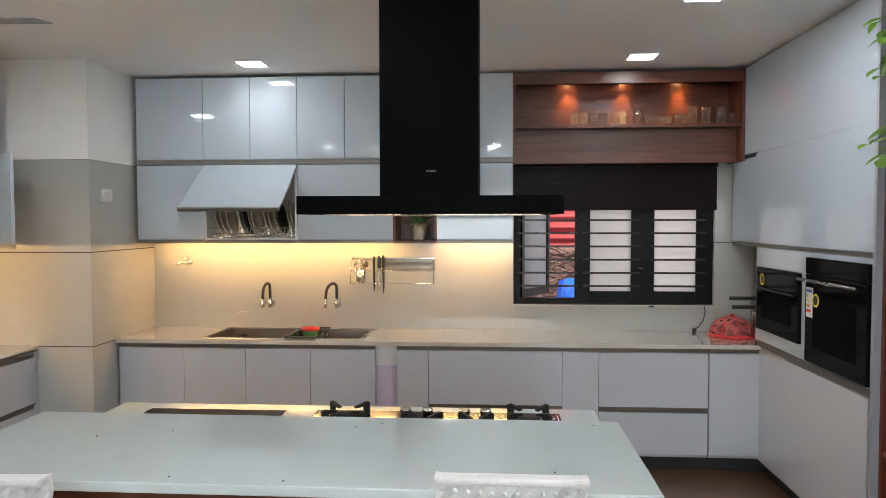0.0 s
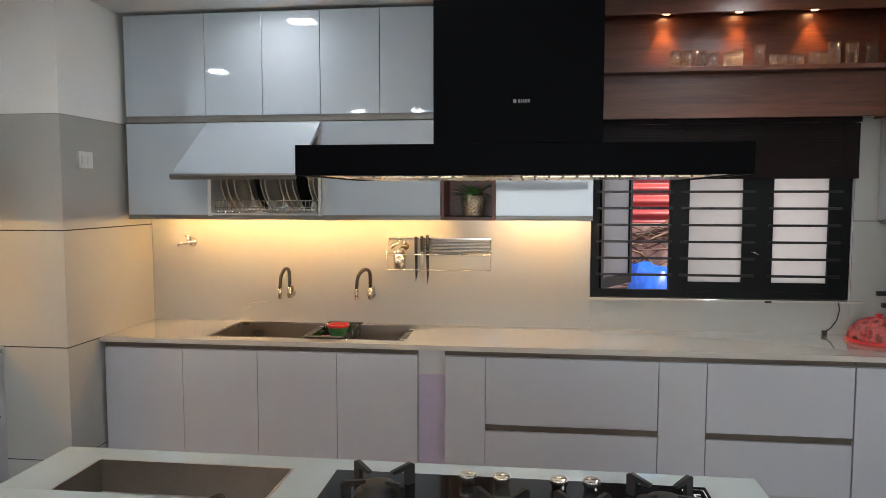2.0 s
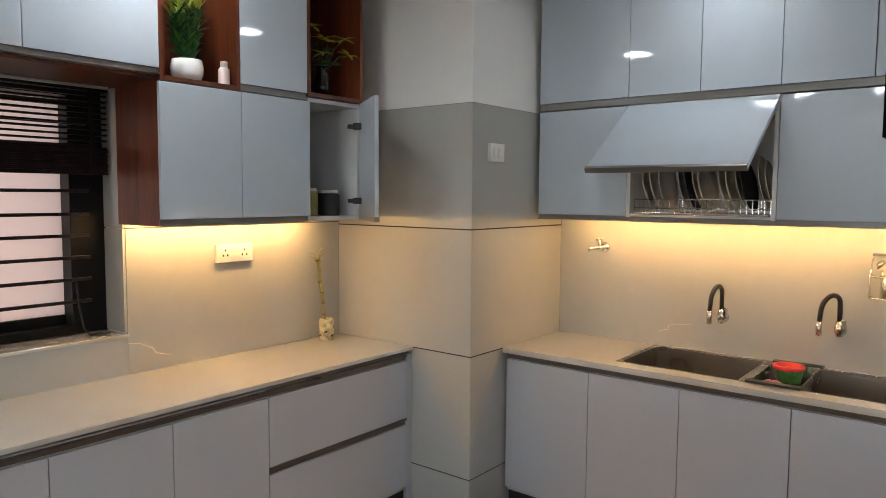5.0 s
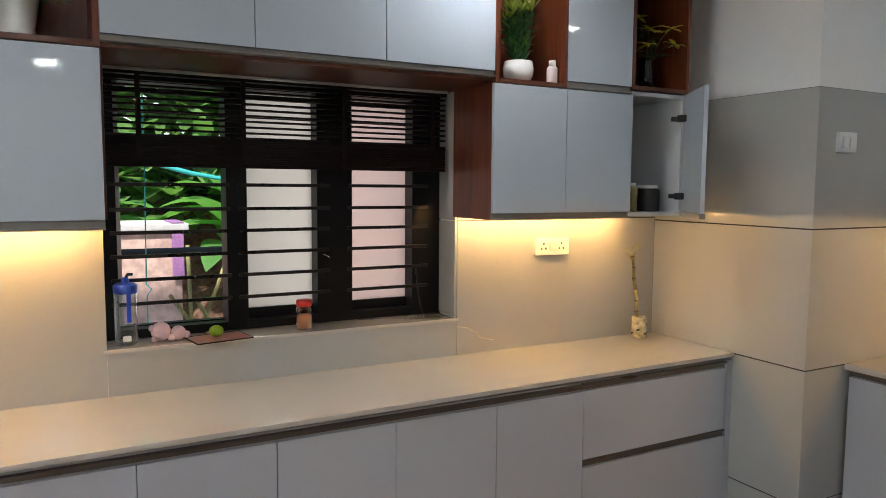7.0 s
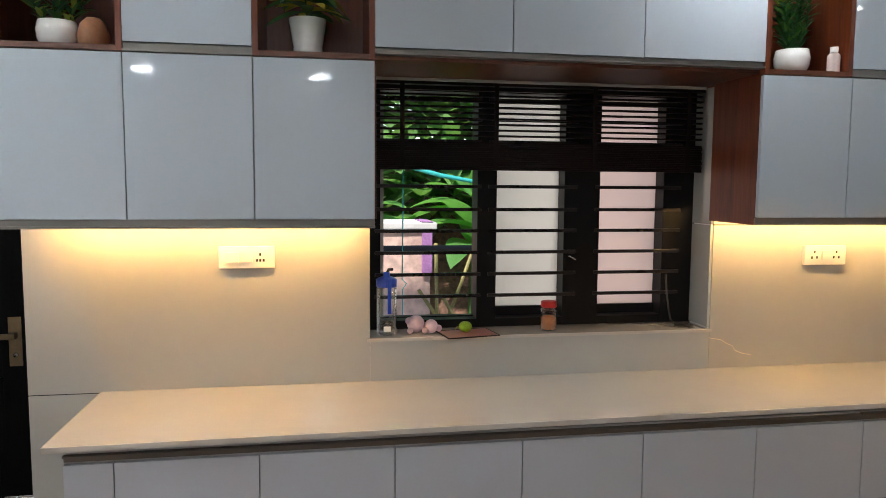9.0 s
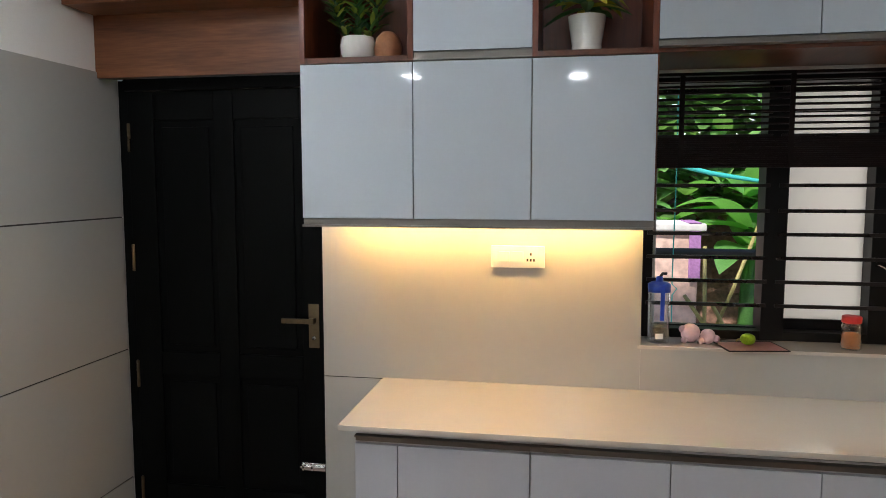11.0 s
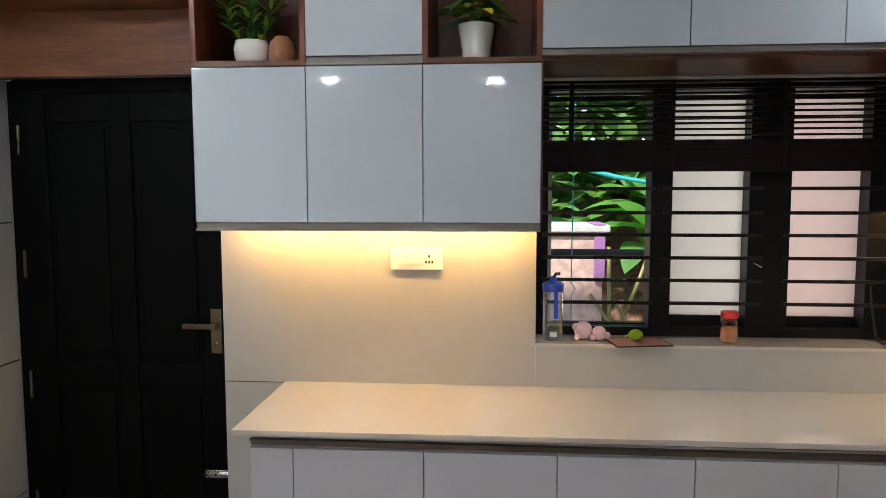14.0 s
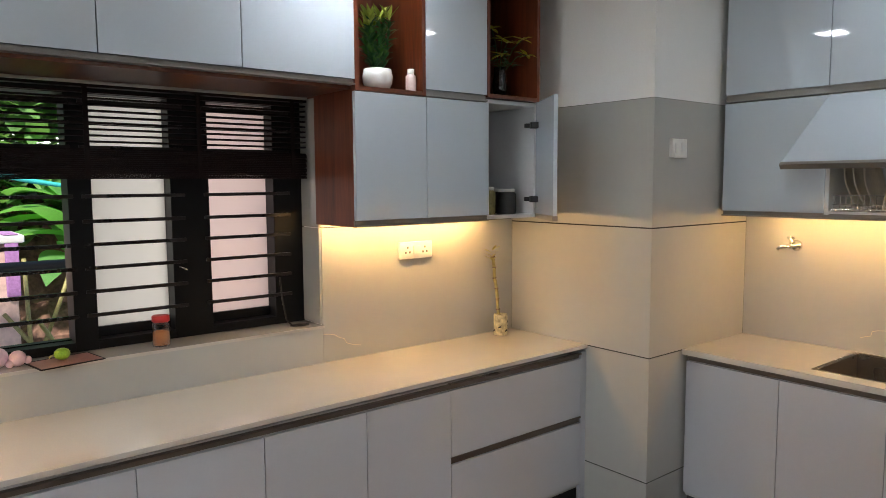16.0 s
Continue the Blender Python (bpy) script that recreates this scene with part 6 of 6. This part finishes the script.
tagged(box("cord_plug", (1.69, 1.715, YS - 0.06, YS - 0.035, 0.907, 0.932), M_RUBBER, None, 0.005), "small black plug lying on the worktop", "plug")
tagged(box("sill_clip", (1.385, 1.42, YS - 0.045, YS - 0.036, 1.078, 1.09), M_RUBBER, None, 0.002), "small black clip on the window sill", "clip")

# ---- outdoors ----
tagged(box("ground", (-90, 90, -90, 90, -0.35, -0.15), M_EARTH, None, 0), "bare reddish earth ground outside", "ground", "", "structure")
# open casement of the sink window, swung outward
oc1 = Matrix.Translation((0.482, YS + 0.055, 0)) @ pose(0, 0, 0, 0, 0, 59)
part("open_frame", add_box(add_box(add_box(add_box(bmesh.new(), 0, 0.035, -0.015, 0.015, 1.13, 2.08, 0.002, oc1), 0.405, 0.44, -0.015, 0.015, 1.13, 2.08, 0.002, oc1), 0.035, 0.405, -0.014, 0.014, 1.13, 1.19, 0.002, oc1), 0.035, 0.405, -0.014, 0.014, 2.03, 2.08, 0.002, oc1), M_BLACK, win_n)
part("pane", add_box(bmesh.new(), 0.033, 0.407, -0.003, 0.003, 1.188, 2.032, 0, oc1), M_FROST, win_n, "frosted glass pane")

# red sheet roof, dry fronds and tarpaulin behind the sink window
bm = bmesh.new()
prev = None
for k in range(61):
    z = 1.43 + 0.9 * k / 60
    y = 7.3 + 0.25 * k / 60 + 0.022 * math.sin(k * 2 * math.pi / 7.5)
    row = [bm.verts.new((x, y, z)) for x in (0.2, 1.0, 2.2)]
    if prev:
        for i in (0, 1):
            bm.faces.new((prev[i], prev[i + 1], row[i + 1], row[i]))
    prev = row
r = bmesh.ops.extrude_face_region(bm, geom=list(bm.faces))
bmesh.ops.translate(bm, vec=(0, 0.004, 0), verts=[v for v in r["geom"] if isinstance(v, bmesh.types.BMVert)])
shed = thing("lean_to_shed", (1.2, 7.4, -0.15), "lean-to shed with red corrugated sheets outside the window", "shed")
part("roof_sheet", bm, M_ROOF, shed, "red corrugated sheet", True)
box("shed_wall", (-0.6, 3.2, 8.0, 8.15, -0.15, 2.6), M_PINKWALL, shed, 0.0)
for x in (0.25, 2.15):
    part("post", add_tube(bmesh.new(), [(x, 7.45, -0.15), (x, 7.4, 1.5)], 0.04, 8), M_DRY, shed, "", True)
random.seed(6)
bm = bmesh.new()
for k in range(260):
    x, y, z = random.uniform(0.5, 2.0), random.uniform(7.1, 7.6), random.uniform(-0.1, 1.38)
    a, L = random.uniform(-0.9, 0.9), random.uniform(0.2, 0.6)
    add_tube(bm, [(x - L * math.cos(a), y, z - L * 0.4 * math.sin(a)), (x, y - 0.03, z + 0.03), (x + L * math.cos(a) * 0.7, y + 0.05, z + L * 0.5 * math.sin(a))], random.uniform(0.004, 0.011), 5)
tagged(finish("dry_fronds", bm, M_DRY, None), "pile of dry brown palm stalks under the shed roof", "dry stalks", "", "stuff")
bm = bmesh.new()
nx = 16
g = [[bm.verts.new((0.80 + 0.75 * i / nx, 6.62 + 0.55 * j / nx, -0.15 + 1.22 * min(1, math.exp(0.5 - ((i / nx - 0.42) / 0.34) ** 2 - ((j / nx - 0.5) / 0.38) ** 2)) + random.uniform(-0.03, 0.06) - 0.25 * max(0, i / nx - 0.4))) for i in range(nx + 1)] for j in range(nx + 1)]
for j in range(nx):
    for i in range(nx):
        bm.faces.new((g[j][i], g[j][i + 1], g[j + 1][i + 1], g[j + 1][i]))
tagged(finish("tarpaulin", bm, M_TARP, None, "", True), "crumpled bright blue tarpaulin over a heap", "tarpaulin")

# garden behind the left window
# Pale slab added so the ground below the window looks sunlit.
tagged(box("sunlit_ground_slab", (-4.75, -3.5, -3.0, 6.0, -0.152, -0.09), M_WHITEWALL, None, 0.01), "pale slab standing in for sunlit ground along the house", "path", "", "structure")
tagged(tube("teal_cord", [(-3.78, 1.672, 2.6), (-3.775, 1.675, 1.7), (-3.78, 1.67, 1.22), (-3.77, 1.69, 1.20), (-3.78, 1.672, 1.17), (-3.775, 1.67, -0.09)], 0.003, M_AQUA, None, 6), "thin teal cord hanging outside the window", "cord")
gw = thing("garden_wall", (-5.2, 1.4, -0.15), "weathered pink rendered garden wall pillar", "garden wall")
box("pillar", (-5.35, -5.0, 0.9, 1.99, -0.15, 1.385), M_PINKWALL, gw, 0.012)
box("coping", (-5.42, -4.96, 0.88, 2.03, 1.385, 1.43), M_WHITEWALL, gw, 0.01, "pale coping")
bm = bmesh.new()
random.seed(44)
ny, nz = 40, 18
g = [[bm.verts.new((-6.1 - 0.06 * j + random.uniform(-0.09, 0.09), -1.0 + 8.0 * i / ny, -0.15 + 2.1 * j / nz + random.uniform(-0.03, 0.03))) for i in range(ny + 1)] for j in range(nz + 1)]
for j in range(nz):
    for i in range(ny):
        bm.faces.new((g[j][i], g[j][i + 1], g[j + 1][i + 1], g[j + 1][i]))
tagged(finish("earth_bank", bm, M_EARTH, None), "rough reddish laterite earth bank behind the garden", "bank", "", "structure")
part("cloth", add_box(add_box(bmesh.new(), -4.985, -4.965, 1.93, 2.0, 1.08, 1.42, 0.008), -5.3, -4.96, 1.925, 2.0, 1.431, 1.437, 0.002), M_CLOTH, gw, "purple cloth hung over the wall")
tagged(tube("horizontal_pipe", [(-4.6, -1.0, -0.15), (-4.6, -1.0, 1.285), (-4.6, 1.2, 1.285), (-4.6, 4.2, 1.285), (-4.6, 4.2, -0.15)], 0.028, M_IRON, None, 10), "dark horizontal pipe outside the window", "pipe")
tagged(tube("aqua_pipe", [(-5.3, 1.2, 1.42), (-5.3, 1.5, 1.9), (-5.3, 2.1, 1.74), (-5.3, 2.8, 1.62), (-5.3, 3.2, -0.15)], 0.016, M_AQUA, None, 8), "aqua plastic pipe among the leaves", "pipe")
for k, (p, q) in enumerate((((-4.9, 2.02, -0.15), (-4.9, 2.01, 1.3)), ((-4.95, 2.02, 0.6), (-5.1, 2.36, 1.42)), ((-4.9, 1.9, 1.0), (-4.9, 2.2, 0.5)), ((-4.9, 2.06, 0.95), (-4.95, 2.25, 0.55)))):
    tagged(tube("garden_stick", [p, tuple((a + b) / 2 + 0.01 for a, b in zip(p, q)), q], 0.013, M_CANE, None, 6), "thin dry wooden stick leaning in the garden", "stick", "garden sticks")
random.seed(77)
for k, (x, y, h) in enumerate(((-5.75, 1.5, 1.35), (-5.75, 2.45, 1.4), (-5.8, 3.2, 1.4), (-5.85, 0.6, 1.4), (-5.9, 4.0, 1.4))):
    bp = thing("banana_plant", (x, y, -0.15), "banana plant with broad torn green leaves", "plant", "banana plants")
    part("trunk", add_tube(bmesh.new(), [(x, y, -0.15), (x + 0.03, y, h * 0.5), (x, y + 0.02, h)], 0.07, 10, 0.04), M_LEAF, bp, "", True)
    for j in range(16):
        a = j * 0.83 + random.uniform(-0.2, 0.2)
        L = random.uniform(0.35, 0.7)
        bm = bmesh.new()
        o = Vector((x, y, h + 0.18 - 0.12 * (j % 4)))
        blade(bm, o, o + Vector((math.cos(a) * L, math.sin(a) * L, random.uniform(0.1, 0.6))), random.uniform(0.17, 0.30), random.uniform(0.2, 0.4), 9, 0.3)
        part("leaf", bm, M_BANANA, bp, "", True)
bm = bmesh.new()
for k in range(7500):
    o = Vector((-6.4 + random.uniform(-0.4, 0.3), random.uniform(-0.5, 6), random.uniform(1.4, 3.7)))
    a = random.uniform(0, 6.28)
    blade(bm, o, o + Vector((math.cos(a), math.sin(a), random.uniform(-0.6, 0.6))) * random.uniform(0.18, 0.42), random.uniform(0.08, 0.17), 0.04, 3)
tagged(finish("hedge_leaves", bm, leafy("shrub_leaf", (0.17, 0.33, 0.11), 0.4), None), "dense green shrub leaves above the earth bank", "shrub", "", "stuff")
